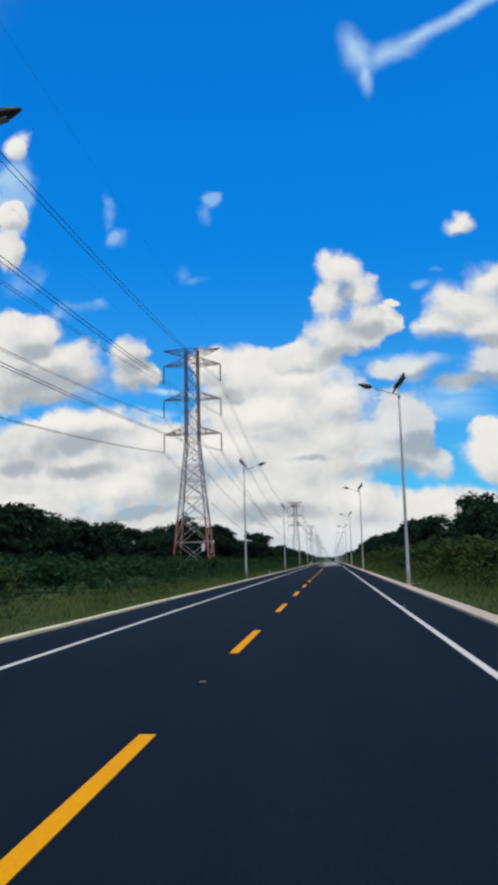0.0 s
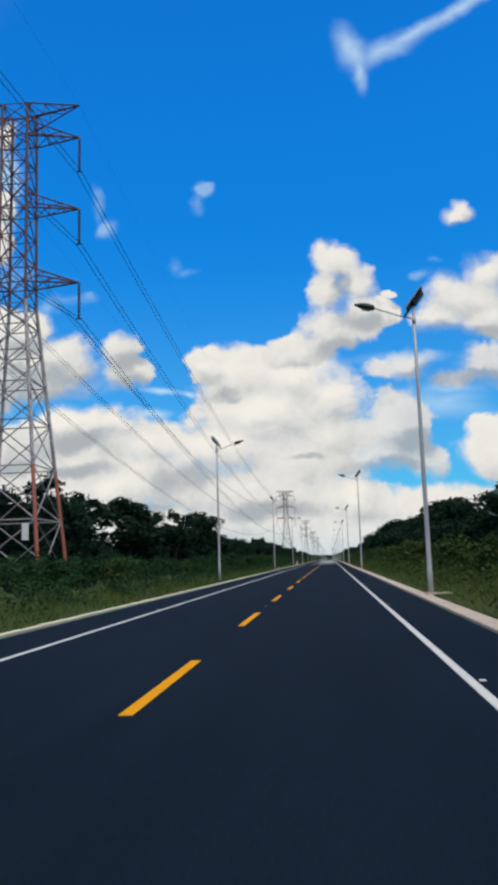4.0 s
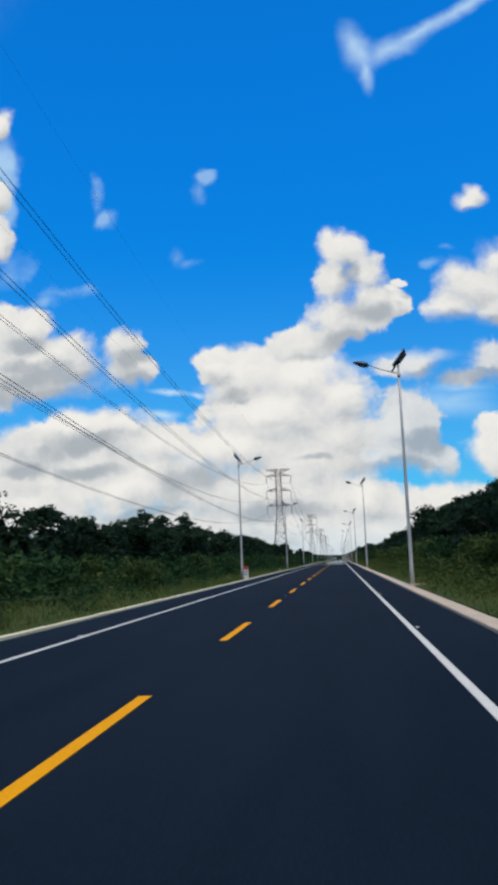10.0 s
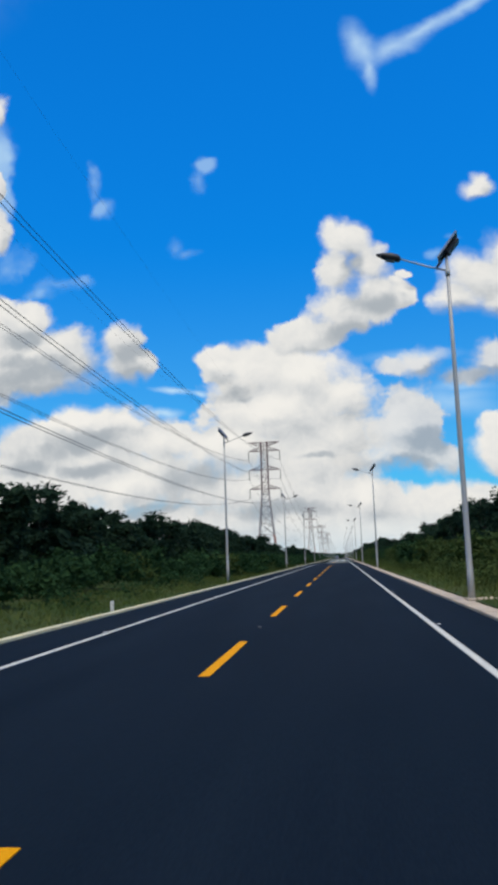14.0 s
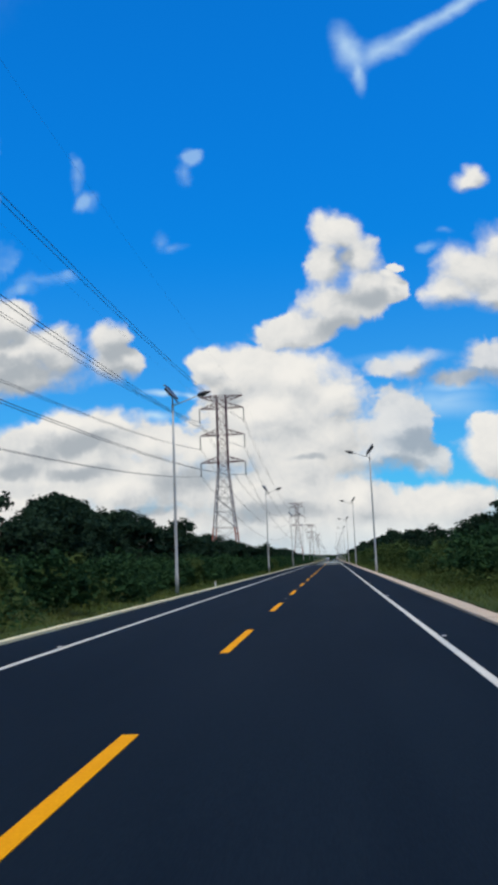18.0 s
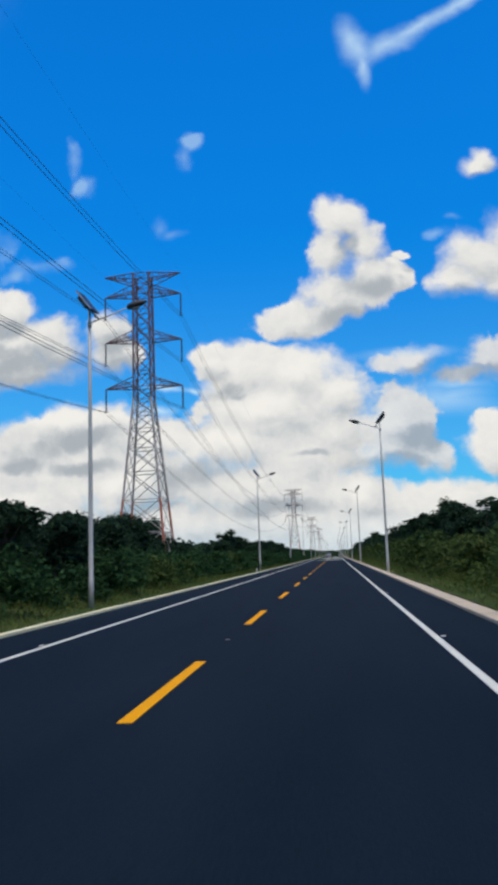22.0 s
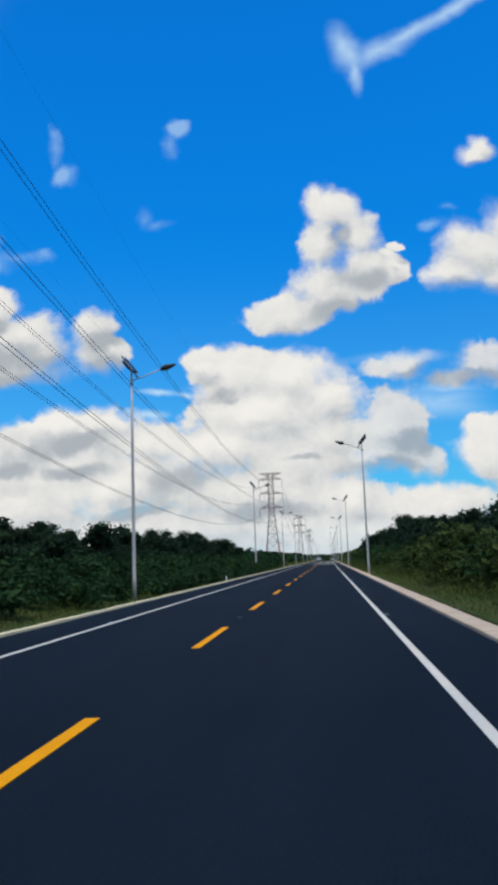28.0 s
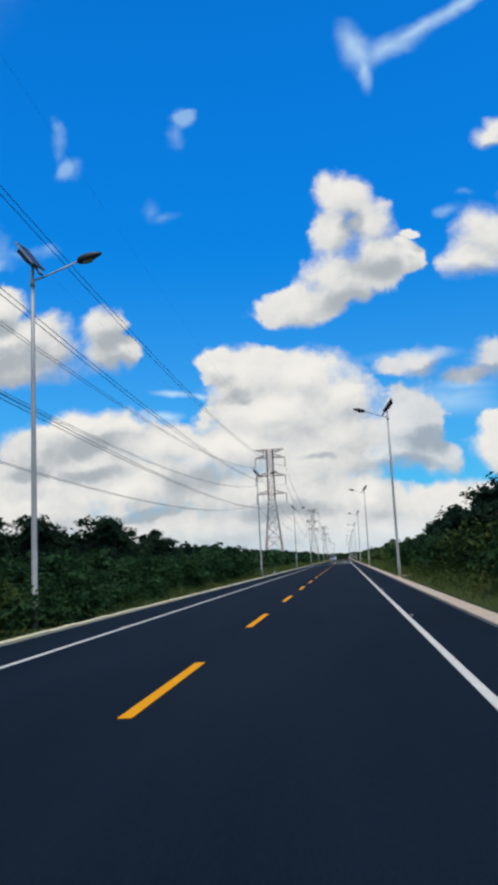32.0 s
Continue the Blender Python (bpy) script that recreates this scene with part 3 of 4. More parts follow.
    return lamp


lamp = street_lamp()
lamp.matrix_basis = pose(LAMP_RX, LAMP_RY - LAMP_STEP, 0.0)
# how far each pole stands short of its even place
SHORT_R = {0: 0.75, 1: 0.2, 3: 0.9, 4: 1.0, 5: 0.7, 6: 0.4, 7: 0.2, 8: 0.5, 9: 0.9}
SHORT_L = {0: 1.1, 1: 0.8, 2: 0.6, 3: 0.65, 4: 0.4, 6: 0.5, 8: 0.6}
for k in range(0, 21):
    copy_thing(lamp, pose(LAMP_RX, LAMP_RY + LAMP_STEP * k - SHORT_R.get(k, 0.0), 0.0))
lamp = street_lamp(False)
lamp.matrix_basis = pose(LAMP_LX, LAMP_LY - LAMP_STEP, 0.0, 0, 0, 180)
for k in range(0, 21):
    copy_thing(lamp, pose(LAMP_LX, LAMP_LY + LAMP_STEP * k - SHORT_L.get(k, 0.0), 0.0, 0, 0, 180))


# ---- power line ----
PYLON_SCALE = 1.03
ARMS = (35.2, 29.1, 23.0)
BASE_SPREAD = 2.1


def half_width(z):
    """Half the width of the lattice mast at a height."""
    return 1.02 if z > 22.5 else 1.02 + (22.5 - z) / 22.5 * BASE_SPREAD


def pylon():
    tower = new("pylon")
    tagged(tower, "red and white steel lattice pylon among bushes", "pylon", "pylons of the power line")
    corners = ((-1, -1), (1, -1), (1, 1), (-1, 1))
    levels = [0, 4.5, 8.5, 12, 15, 17.5, 19.6, 21.3, 23.0, 25.0, 27.0, 29.1, 31.1, 33.1, 35.2, 36.6, 38.0]

    def at(c, z):
        w = half_width(z)
        return (c[0] * w, c[1] * w, z)

    def paint(z):
        return PYLON_LOW if z < 7.5 else PYLON_RED if z > 20.5 else PYLON_SHADED
    for c in corners:
        for z0, z1 in ((-0.2, 8.5), (8.5, 21.5), (21.5, 38.0)):
            b = bmesh.new()
            bar(b, at(c, z0), at(c, z1), 0.25 if z0 < 20 else 0.21)
            part("leg", b, paint((z0 + z1) / 2), tower)
        b = box(bmesh.new(), (c[0] * 3.12 - 0.4, c[1] * 3.12 - 0.4, -0.3), (c[0] * 3.12 + 0.4, c[1] * 3.12 + 0.4, 0.55), 0.03)
        part("footing", b, CONCRETE, tower)
    for z0, z1 in zip(levels, levels[1:]):
        for i in range(4):
            c, d = corners[i], corners[(i + 1) % 4]
            for p0, p1 in ((at(c, z0), at(d, z1)), (at(d, z0), at(c, z1)), (at(c, z1), at(d, z1))):
                part("brace", bar(bmesh.new(), p0, p1, 0.085), PYLON_RED if z0 > 20.5 else PYLON_GREY if z0 > 7.5 else PYLON_WHITE, tower)
    for z, reach, rise in [(a, 5.0, 1.3) for a in ARMS] + [(38.0, 5.0, -1.3)]:
        for s in (-1, 1):
            b = bmesh.new()
            tip = (s * reach, 0, z)
            for y in (-1.02, 1.02):
                bar(b, (s * 1.02, y, z), tip, 0.13)
                bar(b, (s * 1.02, y, z + rise), tip, 0.11)
                for f0, f1 in ((0.0, 0.33), (0.33, 0.33), (0.33, 0.66), (0.66, 0.66)):
                    x0, x1 = s * (1.02 + (reach - 1.02) * f0), s * (1.02 + (reach - 1.02) * f1)
                    bar(b, (x0, y * (1 - f0), z), (x1, y * (1 - f1), z + rise * (1 - f1)), 0.07)
            for f in (0.33, 0.66):
                x = s * (1.02 + (reach - 1.02) * f)
                bar(b, (x, -1.02 * (1 - f), z), (x, 1.02 * (1 - f), z), 0.07)
            part("crossarm", b, PYLON_RED if z > 30 else PYLON_RED, tower)
            if z < 38:
                b = bmesh.new()
                pts = [(s * reach, 0, z - 0.1 - 0.14 * i) for i in range(21)]
                tube(b, pts, [0.05 if i % 2 else 0.15 for i in range(21)], 8)
                bar(b, (s * reach - 0.25, 0, z - 2.95), (s * reach + 0.25, 0, z - 2.95), 0.08)
                part("insulator", b, INSULATOR, tower, "dark hanging insulator string", smooth=True)
    return tower


first = pylon()
first.matrix_basis = pose(*PYLONS[0], 0.3) @ Matrix.Scale(PYLON_SCALE, 4)
for x, y in PYLONS[1:]:
    tower = copy_thing(first, pose(x, y, 0.3))
    if y == PYLONS[1][1]:
        part("sign_plate", box(bmesh.new(), (1.75, -2.80, 3.0), (2.25, -2.76, 4.2), 0.008), POST_WHITE, tower, "white warning plate")


def cable(dx, z, sag, thick, label):
    """One continuous wire hung from pylon to pylon."""
    b = bmesh.new()
    pts = []
    for (xa, ya), (xb, yb) in zip(PYLONS, PYLONS[1:]):
        for i in range(24):
            f = i / 24
            pts.append((xa + (xb - xa) * f + dx, ya + (yb - ya) * f, z - 4 * (yb - ya) / sag * f * (1 - f)))
    tube(b, pts, [thick] * len(pts), 5)
    tagged(new("power_cable", mesh_of(b, "power_cable", WIRE)), label, "power cable", "cables of the power line")


for side in (-1, 1):
    for z in ARMS:
        for off in (-0.22, 0.22):
            cable(side * 5.0 * PYLON_SCALE + off, (z - 3.0) * PYLON_SCALE + 0.3, 36, 0.027, "sagging dark power cable hung from pylon insulators")
    cable(side * 5.0 * PYLON_SCALE, 38 * PYLON_SCALE + 0.3, 52, 0.006, "thin sagging earth wire between pylon tops")


# ---- plants ----
rng = np.random.default_rng(7)


def leaf_cloud(blobs, count, size, rng):
    """Leaf blades on the outside of some rounded masses (x, y, z, rx, rz): corner points, four to a blade."""
    blobs = np.asarray(blobs, float)
    weight = blobs[:, 3] * blobs[:, 4]
    pick = rng.choice(len(blobs), count, p=weight / weight.sum())
    out = rng.normal(size=(count, 3))
    out /= np.linalg.norm(out, axis=1)[:, None]
    depth = rng.uniform(0.42, 1.04, count) ** 0.55
    mid = blobs[pick, :3] + out * depth[:, None] * np.stack([blobs[pick, 3], blobs[pick, 3], blobs[pick, 4]], 1)
    face = out * 0.7 + rng.normal(size=(count, 3)) * 0.55 + np.array([0, 0, 0.35])
    face /= np.linalg.norm(face, axis=1)[:, None]
    a = np.cross(face, rng.normal(size=(count, 3)))
    a /= np.linalg.norm(a, axis=1)[:, None]
    b = np.cross(face, a)
    long = size * rng.uniform(0.6, 1.3, count)[:, None]
    wide = long * rng.uniform(0.45, 0.7, count)[:, None]
    droop = face * long * 0.12
    return np.stack([mid - a * long / 2 - droop, mid - b * wide / 2, mid + a * long / 2 - droop, mid + b * wide / 2], 1)


def clumps(blobs, r, each=9, share=0.46):
    """Breaks rounded masses into smaller tufts over their upper sides and flanks."""
    made = []
    for x, y, z, rx, rz in blobs:
        for _ in range(each):
            out = r.normal(size=3)
            out /= np.linalg.norm(out)
            out[2] = max(out[2], -0.45)
            far = r.uniform(0.55, 0.80)
            s = share * r.uniform(0.7, 1.25)
            made.append((x + out[0] * rx * far, y + out[1] * rx * far, z + out[2] * rz * far, rx * s, rz * s * 0.9))
    return made


def inner_leaves(blobs, each, size, r):
    """The shaded inside of a crown: larger sprays well under the outer leaves."""
    small = [(x, y, z, rx * 0.62, rz * 0.62) for x, y, z, rx, rz in blobs]
    return leaf_cloud(small, each * len(blobs), size, r)


def leaf_mesh(name, quads, mat):
    quads = quads.reshape(-1, 3)
    keep = quads[:, 2].reshape(-1, 4).min(1) > -0.25
    quads = quads.reshape(-1, 4, 3)[keep].reshape(-1, 3)
    return solid(name, quads, np.arange(len(quads)).reshape(-1, 4), mat)


def tree(seed, lean=0.0):
    """A small dry-forest tree about 6 m high: trunk, limbs, ragged crown."""
    r = np.random.default_rng(seed)
    ob = new("tree")
    tagged(ob, "dark green dense roadside tree in the thicket", "tree", "trees of the roadside woods")
    b = bmesh.new()
    tube(b, [(0, 0, -0.2), (0.05, 0.03, 1.2), (0.1 + lean * 0.3, 0, 2.6), (lean, 0.1, 4.2)], (0.17, 0.13, 0.10, 0.04), 7)
    blobs = []
    for i in range(8):
        ang, rad = r.uniform(0, 6.28), r.uniform(0.5, 1.7)
        z = r.uniform(2.2, 4.9)
        rad *= 1.15 - abs(z - 3.2) / 3.5
        end = (lean * z / 4 + rad * math.cos(ang), rad * math.sin(ang), z)
        tube(b, [(lean * 0.2, 0, 1.2 + 0.25 * i), ((end[0] + lean * 0.3) * 0.5, end[1] * 0.5, (z + 1.6) * 0.5 + 0.3), end], (0.07, 0.05, 0.02), 5)
        blobs.append((*end, r.uniform(0.75, 1.35), r.uniform(0.6, 1.05)))
    blobs.append((lean, 0, r.uniform(4.9, 5.3), 0.7, 0.65))
    blobs += [(0.2, 0.1, 2.5, 1.35, 1.0), (lean * 0.6, 0, 3.7, 1.25, 1.0)]
    for i in range(4):
        ang = r.uniform(0, 6.28)
        blobs.append((1.5 * math.cos(ang), 1.5 * math.sin(ang), r.uniform(1.0, 1.8), 1.0, 0.9))
    part("trunk", b, BARK, ob)
    part("crown", leaf_mesh("crown", np.concatenate([leaf_cloud(clumps(blobs, r), 2300, 0.27, r), inner_leaves(blobs, 20, 0.75, r)]), TREE_LEAF), None, ob)
    return ob


def bush(seed, mat, size=0.18, count=900):
    r = np.random.default_rng(seed)
    blobs = [(r.uniform(-0.8, 0.8), r.uniform(-0.8, 0.8), r.uniform(0.5, 1.5), r.uniform(0.55, 0.95), r.uniform(0.5, 0.85)) for _ in range(6)]
    blobs.append((0, 0, 1.75, 0.45, 0.5))
    return leaf_mesh("bush", np.concatenate([leaf_cloud(clumps(blobs, r, 7, 0.5), count, size, r), inner_leaves(blobs, 12, 0.45, r)]), mat)


# heights of the wood's edge every 19 m along the road
LEFT_H = (5.1, 5.0, 5.2, 4.8, 4.8, 5.1, 7.8, 7.4, 5.7, 5.0, 5.4, 5.5, 6.4, 6.7, 5.8, 5.7, 6.0, 5.6, 5.5, 4.9, 5.8, 5.1, 4.4, 4.8, 5.4, 5.7, 6.1, 5.3, 4.4, 4.4, 4.6, 5.3, 5.3, 4.8, 4.6, 4.8)
RIGHT_H = (6.0, 5.9, 6.6, 6.7, 6.3, 6.8, 6.5, 6.6, 8.4, 7.2, 7.2, 6.4, 7.2, 5.5, 5.5, 5.8, 5.8, 5.4, 4.9, 4.6, 4.6, 5.3, 5.8, 6.6, 7.2, 6.5, 5.8, 5.6, 5.4, 5.3, 6.0, 7.5, 6.2, 5.2, 5.0, 4.8)


def edge_height(side, y, start):
    """The height of the wood's edge at y, where the list begins at start."""
    rows = LEFT_H if side < 0 else RIGHT_H
    f = min(max((y - start) / 19.0, 0), len(rows) - 1.001)
    i = int(f)
    return rows[i] + (rows[i + 1] - rows[i]) * (f - i)


TREE_KINDS = [tree(s, l) for s, l in ((11, 0.0), (12, 0.5), (13, -0.4), (14, 0.2), (15, -0.2), (16, 0.7))]
for k, ob in enumerate(TREE_KINDS):
    ob.matrix_basis = pose(-30 - 3 * k, 20 + 5 * k, 0.3)


def plant_trees(side, x, step, y0, y1, start, scale):
    y = y0
    while y < y1:
        h = edge_height(side, y, start) * scale * rng.uniform(0.84, 1.05)
        s = h / 5.6
        wide = s * rng.uniform(1.05, 1.4)
        m = pose(x + rng.uniform(-1.2, 1.2), y + rng.uniform(-1, 1), 0.3, 0, 0, rng.uniform(0, 360)) @ Matrix.Diagonal((wide, wide, s, 1))
        copy_thing(TREE_KINDS[rng.integers(len(TREE_KINDS))], m)
        y += step


plant_trees(-1, -28.5, 4.4, 14, 172, 47, 1.42)
plant_trees(-1, -23.5, 4.2, 172, 232, 47, 1.22)
plant_trees(-1, -16.5, 4.8, 168, 502, 47, 1.03)
plant_trees(-1, -28.0, 4.4, 496, 556, 47, 1.35)
plant_trees(-1, -16.5, 4.8, 550, 690, 47, 1.03)
plant_trees(-1, -10.6, 3.4, 444, 463, 47, 0.74)
plant_trees(-1, -25.0, 3.6, 414, 440, 47, 1.55)
plant_trees(-1, -11.0, 5.2, 560, 640, 47, 0.56)
plant_trees(1, 10.2, 3.4, 600, 690, 60, 0.64)
plant_trees(1, 13.5, 4.9, 14, 700, 60, 0.92)

BUSH_KINDS = [bush(20 + s, BUSH_LEAF if s % 3 else DRY_LEAF) for s in range(9)]


def bush_row(side, x, step, y0, y1, low, high):
    y = y0
    while y < y1:
        k = int(rng.integers(len(BUSH_KINDS)))
        if side > 0 and y < 590 and rng.uniform() < 0.6:
            k = k // 3 * 3
        elif side < 0 and k % 3 == 0 and rng.uniform() < 0.7:
            k += 1
        ob = new("bush", BUSH_KINDS[k])
        s = rng.uniform(low, high)
        ob.matrix_basis = pose(side * x + rng.uniform(-0.5, 0.5), y + rng.uniform(-1, 1), ground_z(side * x) - 0.05, 0, 0, rng.uniform(0, 360)) @ Matrix.Diagonal((s * 1.2, s * 1.2, s, 1))
        tagged(ob, "leafy green bush at the verge's edge" if k % 3 else "yellowish olive bush at the verge's edge", "bush", "bushes along the road")
        y += step


bush_row(-1, 11.5, 4.4, 6, 168, 0.5, 0.95)
bush_row(-1, 9.9, 4.6, 168, 330, 0.7, 1.15)
bush_row(-1, 8.3, 3.8, 330, 556, 0.7, 1.1)
bush_row(-1, 8.4, 3.0, 556, 700, 0.8, 1.1)
bush_row(-1, 7.1, 2.6, 572, 640, 0.55, 0.85)
bush_row(1, 9.2, 4.8, 12, 330, 0.75, 1.25)
bush_row(1, 8.2, 4.2, 330, 700, 0.75, 1.25)


def scatter(sets, seed):
    """Joined thicket: sets of (kinds, count, x0, x1, y0, y1, low, high)."""
    r = np.random.default_rng(seed)
    every = []
    for kinds, count, x0, x1, y0, y1, low, high in sets:
        for _ in range(count):
            q = kinds[r.integers(len(kinds))]
            s = r.uniform(low, high)
            a = r.uniform(0, 6.28)
            turn = np.array([[math.cos(a), -math.sin(a), 0], [math.sin(a), math.cos(a), 0], [0, 0, 1]])
            x = r.uniform(x0, x1)
            every.append(q @ turn.T * np.array([s * 1.2, s * 1.2, s]) + np.array([x, r.uniform(y0, y1), ground_z(x) - 0.05]))
    return every


def thin_bush(seed, count, size, core=True):
    r = np.random.default_rng(seed)
    blobs = [(r.uniform(-0.9, 0.9), r.uniform(-0.9, 0.9), r.uniform(0.5, 1.6), r.uniform(0.6, 1.0), r.uniform(0.5, 0.9)) for _ in range(5)]
    if not core:
        return leaf_cloud(blobs, count, size, r)
    return np.concatenate([leaf_cloud(clumps(blobs, r, 5, 0.5), count, size, r), inner_leaves(blobs, 7, 0.5, r)])


thin = [thin_bush(40 + s, 190, 0.21) for s in range(6)]
weeds = [thin_bush(70 + s, 80, 0.26, False) for s in range(5)]
medium = [thin_bush(50 + s, 90, 0.34) for s in range(5)]
coarse = [thin_bush(60 + s, 34, 0.8, False) for s in range(6)]
thicket = scatter([
    (thin, 420, -27, -11.0, 5, 168, 0.5, 1.0), (thin, 400, -15.5, -11.0, 168, 700, 0.7, 1.1), (weeds, 800, -10.2, -7.4, 4, 700, 0.25, 0.62), (thin, 130, -12, -9.2, 535, 700, 0.7, 1.1), (thin, 90, -8.6, -6.4, 566, 650, 0.4, 0.7), (thin, 130, 8.6, 12.0, 560, 700, 0.7, 1.2),
    (coarse, 600, -15, -9.5, 690, 1500, 0.9, 1.5), (coarse, 120, -16, 16, 1500, 1535, 1.2, 2.0)], 5)
ob = new("undergrowth", leaf_mesh("undergrowth", np.concatenate(thicket), BUSH_LEAF))
tagged(ob, "dense green undergrowth between verge and trees", "undergrowth", kind="stuff")
thicket = scatter([
    (weeds, 900, 6.4, 9.2, 8, 700, 0.25, 0.62), (thin, 330, 9.6, 13.0, 10, 560, 0.65, 1.15), (thin, 220, 7.8, 9.6, 10, 590, 0.35, 0.7), (coarse, 600, 9.2, 14, 690, 1500, 0.9, 1.5)], 15)
ob = new("undergrowth", leaf_mesh("undergrowth", np.concatenate(thicket), DRY_LEAF))
tagged(ob, "olive green scrub and weeds behind the broad kerb", "undergrowth", kind="stuff")
woods = scatter([
    (medium, 200, -36, -29.5, 0, 180, 1.8, 2.6), (medium, 420, -24, -17.5, 172, 720, 1.4, 2.0), (medium, 420, 14.5, 21, 0, 720, 1.4, 2.0),
    (coarse, 500, -32, -16, 720, 1500, 1.6, 2.2), (coarse, 500, 14, 30, 720, 1500, 1.6, 2.2),
    (coarse, 300, -60, 60, 1540, 1650, 2.0, 3.0), (coarse, 700, -75, -26, 190, 720, 1.8, 2.3), (coarse, 900, 22, 75, 0, 720, 1.8, 2.3), (coarse, 260, -85, -38, 0, 180, 2.0, 2.6)], 6)
ob = new("far_woods", leaf_mesh("far_woods", np.concatenate(woods), TREE_LEAF))
tagged(ob, "dark green far woods behind the roadside trees", "woods", kind="stuff")


def canopy(name, xs, y0, y1, high, seed):
    """The closed, uneven roof of the woods: a lumpy sheet that comes down to the ground along the road."""
    r = np.random.default_rng(seed)
    ys = np.arange(y0, y1, 2.2)
    h = r.uniform(0.72, 1.0, (len(ys), len(xs))) * high
    h += r.uniform(-0.5, 0.5, (len(ys) // 6 + 1, len(xs))).repeat(6, 0)[:len(ys)]
    h[:, 0] = 0.0
    h[:, 1] *= 0.75
    side = r.uniform(-0.8, 0.8, h.shape)
    verts = np.stack([np.asarray(xs)[None, :] + side, ys[:, None] + r.uniform(-0.7, 0.7, h.shape), h], 2).reshape(-1, 3)
    n = len(xs)
    a = (np.arange(len(ys) - 1)[:, None] * n + np.arange(n - 1)[None, :]).ravel()
    faces = np.stack([a, a + 1, a + n + 1, a + n], 1)
    ob = new(name, solid(name, verts, faces if xs[1] > xs[0] else faces[:, ::-1], WOODS_ROOF, True))
    return tagged(ob, "closed dark green roof of the dry woods", "woods", kind="stuff")


reach = (0, 0.9, 2.6, 5, 8, 12, 18, 27, 40, 60, 90, 140, 220)
canopy("woods_canopy", [-31.5 - d for d in reach], -60, 186, 5.4, 31)
canopy("woods_canopy", [-19.5 - d for d in reach], 180, 1560, 4.0, 32)
canopy("woods_canopy", [16.5 + d for d in reach], -60, 1560, 4.0, 33)


def grass(count, x0, x1, y0, y1, low, high, r):
    """Blades: three corners each."""
    x, y = r.uniform(x0, x1, count), r.uniform(y0, y1, count)
    h = r.uniform(low, high, count) * (0.6 + 0.4 * np.sin(y * 0.31 + x) ** 2)
    a = r.uniform(0, 6.28, count)
    w = r.uniform(0.008, 0.02, count)
    dx, dy = np.cos(a) * w, np.sin(a) * w
    bx, by = r.normal(size=count) * h * 0.55, r.normal(size=count) * h * 0.55
    foot = ground_z(x) - 0.01
    return np.stack([np.stack([x - dx, y - dy, foot], 1), np.stack([x + dx, y + dy, foot], 1), np.stack([x + bx, y + by, foot + h], 1)], 1)


gr = np.random.default_rng(9)
blades = np.concatenate([grass(70000, -7.2, -5.42, 4, 700, 0.05, 0.17, gr), grass(110000, -9.8, -6.9, 4, 700, 0.1, 0.42, gr), grass(90000, 5.46, 8.8, 6, 700, 0.08, 0.34, gr), grass(28000, 6.3, 9.4, 6, 700, 0.25, 0.65, gr), grass(12000, -10, -6, 700, 1100, 0.5, 1.0, gr), grass(12000, 5.6, 9, 700, 1100, 0.5, 1.0, gr)]).reshape(-1, 3)
ob = new("verge_grass", solid("verge_grass", blades, np.arange(len(blades)).reshape(-1, 3), GRASS))
tagged(ob, "long green and straw grass on both verges", "grass", kind="stuff")


# ---- road studs and marker posts ----
b = box(bmesh.new(), (-0.04, -0.045, 0.0), (0.04, 0.045, 0.016), 0.006)
stud_mesh = mesh_of(b, "road_stud", STUD)
worn_stud = stud_mesh.copy()
worn_stud.materials[0] = material("worn_stud", (0.16, 0.15, 0.14), (0.08, 0.08, 0.08), rough=0.6, scale=20, fine=90)
for k in range(-2, 62):
    for x in (CENTRE_X, 3.64, -3.64):
        if x == CENTRE_X and k % 2:
            continue
        ob = new("road_stud", worn_stud if x == CENTRE_X else stud_mesh)
        ob.location = (x, 9.9 + 15.22 * k, crown_z(x) + (0.002 if x == CENTRE_X else -0.004))
        tagged(ob, "worn grey stud in the centre line's gap" if x == CENTRE_X else "small white reflective stud glued to the asphalt", "road stud", "studs along the road lines")


def marker_post():
    post = new("marker_post")
    tagged(post, "low white marker post behind the kerb", "marker post", "marker posts along the road")
    b = box(bmesh.new(), (-0.045, -0.05, -0.35), (0.045, 0.05, 0.27), 0.015)
    part("shaft", b, POST_WHITE, post)
    b = box(bmesh.new(), (-0.03, -0.054, 0.15), (0.03, -0.05, 0.21), 0.001)
    part("reflector", b, STUD, post)
    return post


post = marker_post()
post.matrix_basis = pose(-5.52, 86.9 - 101.9, 0.06)
for k in range(0, 11):
    copy_thing(post, pose(-5.52, 86.9 + 101.9 * k, 0.06))

stone = new("kilometre_post")
tagged(stone, "white concrete kilometre post with a red rounded top", "kilometre post")
stone.matrix_basis = pose(-5.66, 255.6, 0.05)
part("shaft", box(bmesh.new(), (-0.18, -0.10, -0.35), (0.18, 0.10, 0.72), 0.02), POST_WHITE, stone)
b = bmesh.new()
rings = []
for y in (-0.102, 0.102):
    rings.append([b.verts.new((0.182 * math.cos(a), y, 0.72 + (0.12 + 0.12 * math.sin(a)) * (1 if a > 0 else 1))) for a in [math.pi * k / 10 for k in range(11)]] + [b.verts.new((-0.182, y, 0.70)), b.verts.new((0.182, y, 0.70))])
n = len(rings[0])
for k in range(n):
    b.faces.new((rings[0][k], rings[0][(k + 1) % n], rings[1][(k + 1) % n], rings[1][k]))
b.faces.new(rings[0][::-1]), b.faces.new(rings[1])
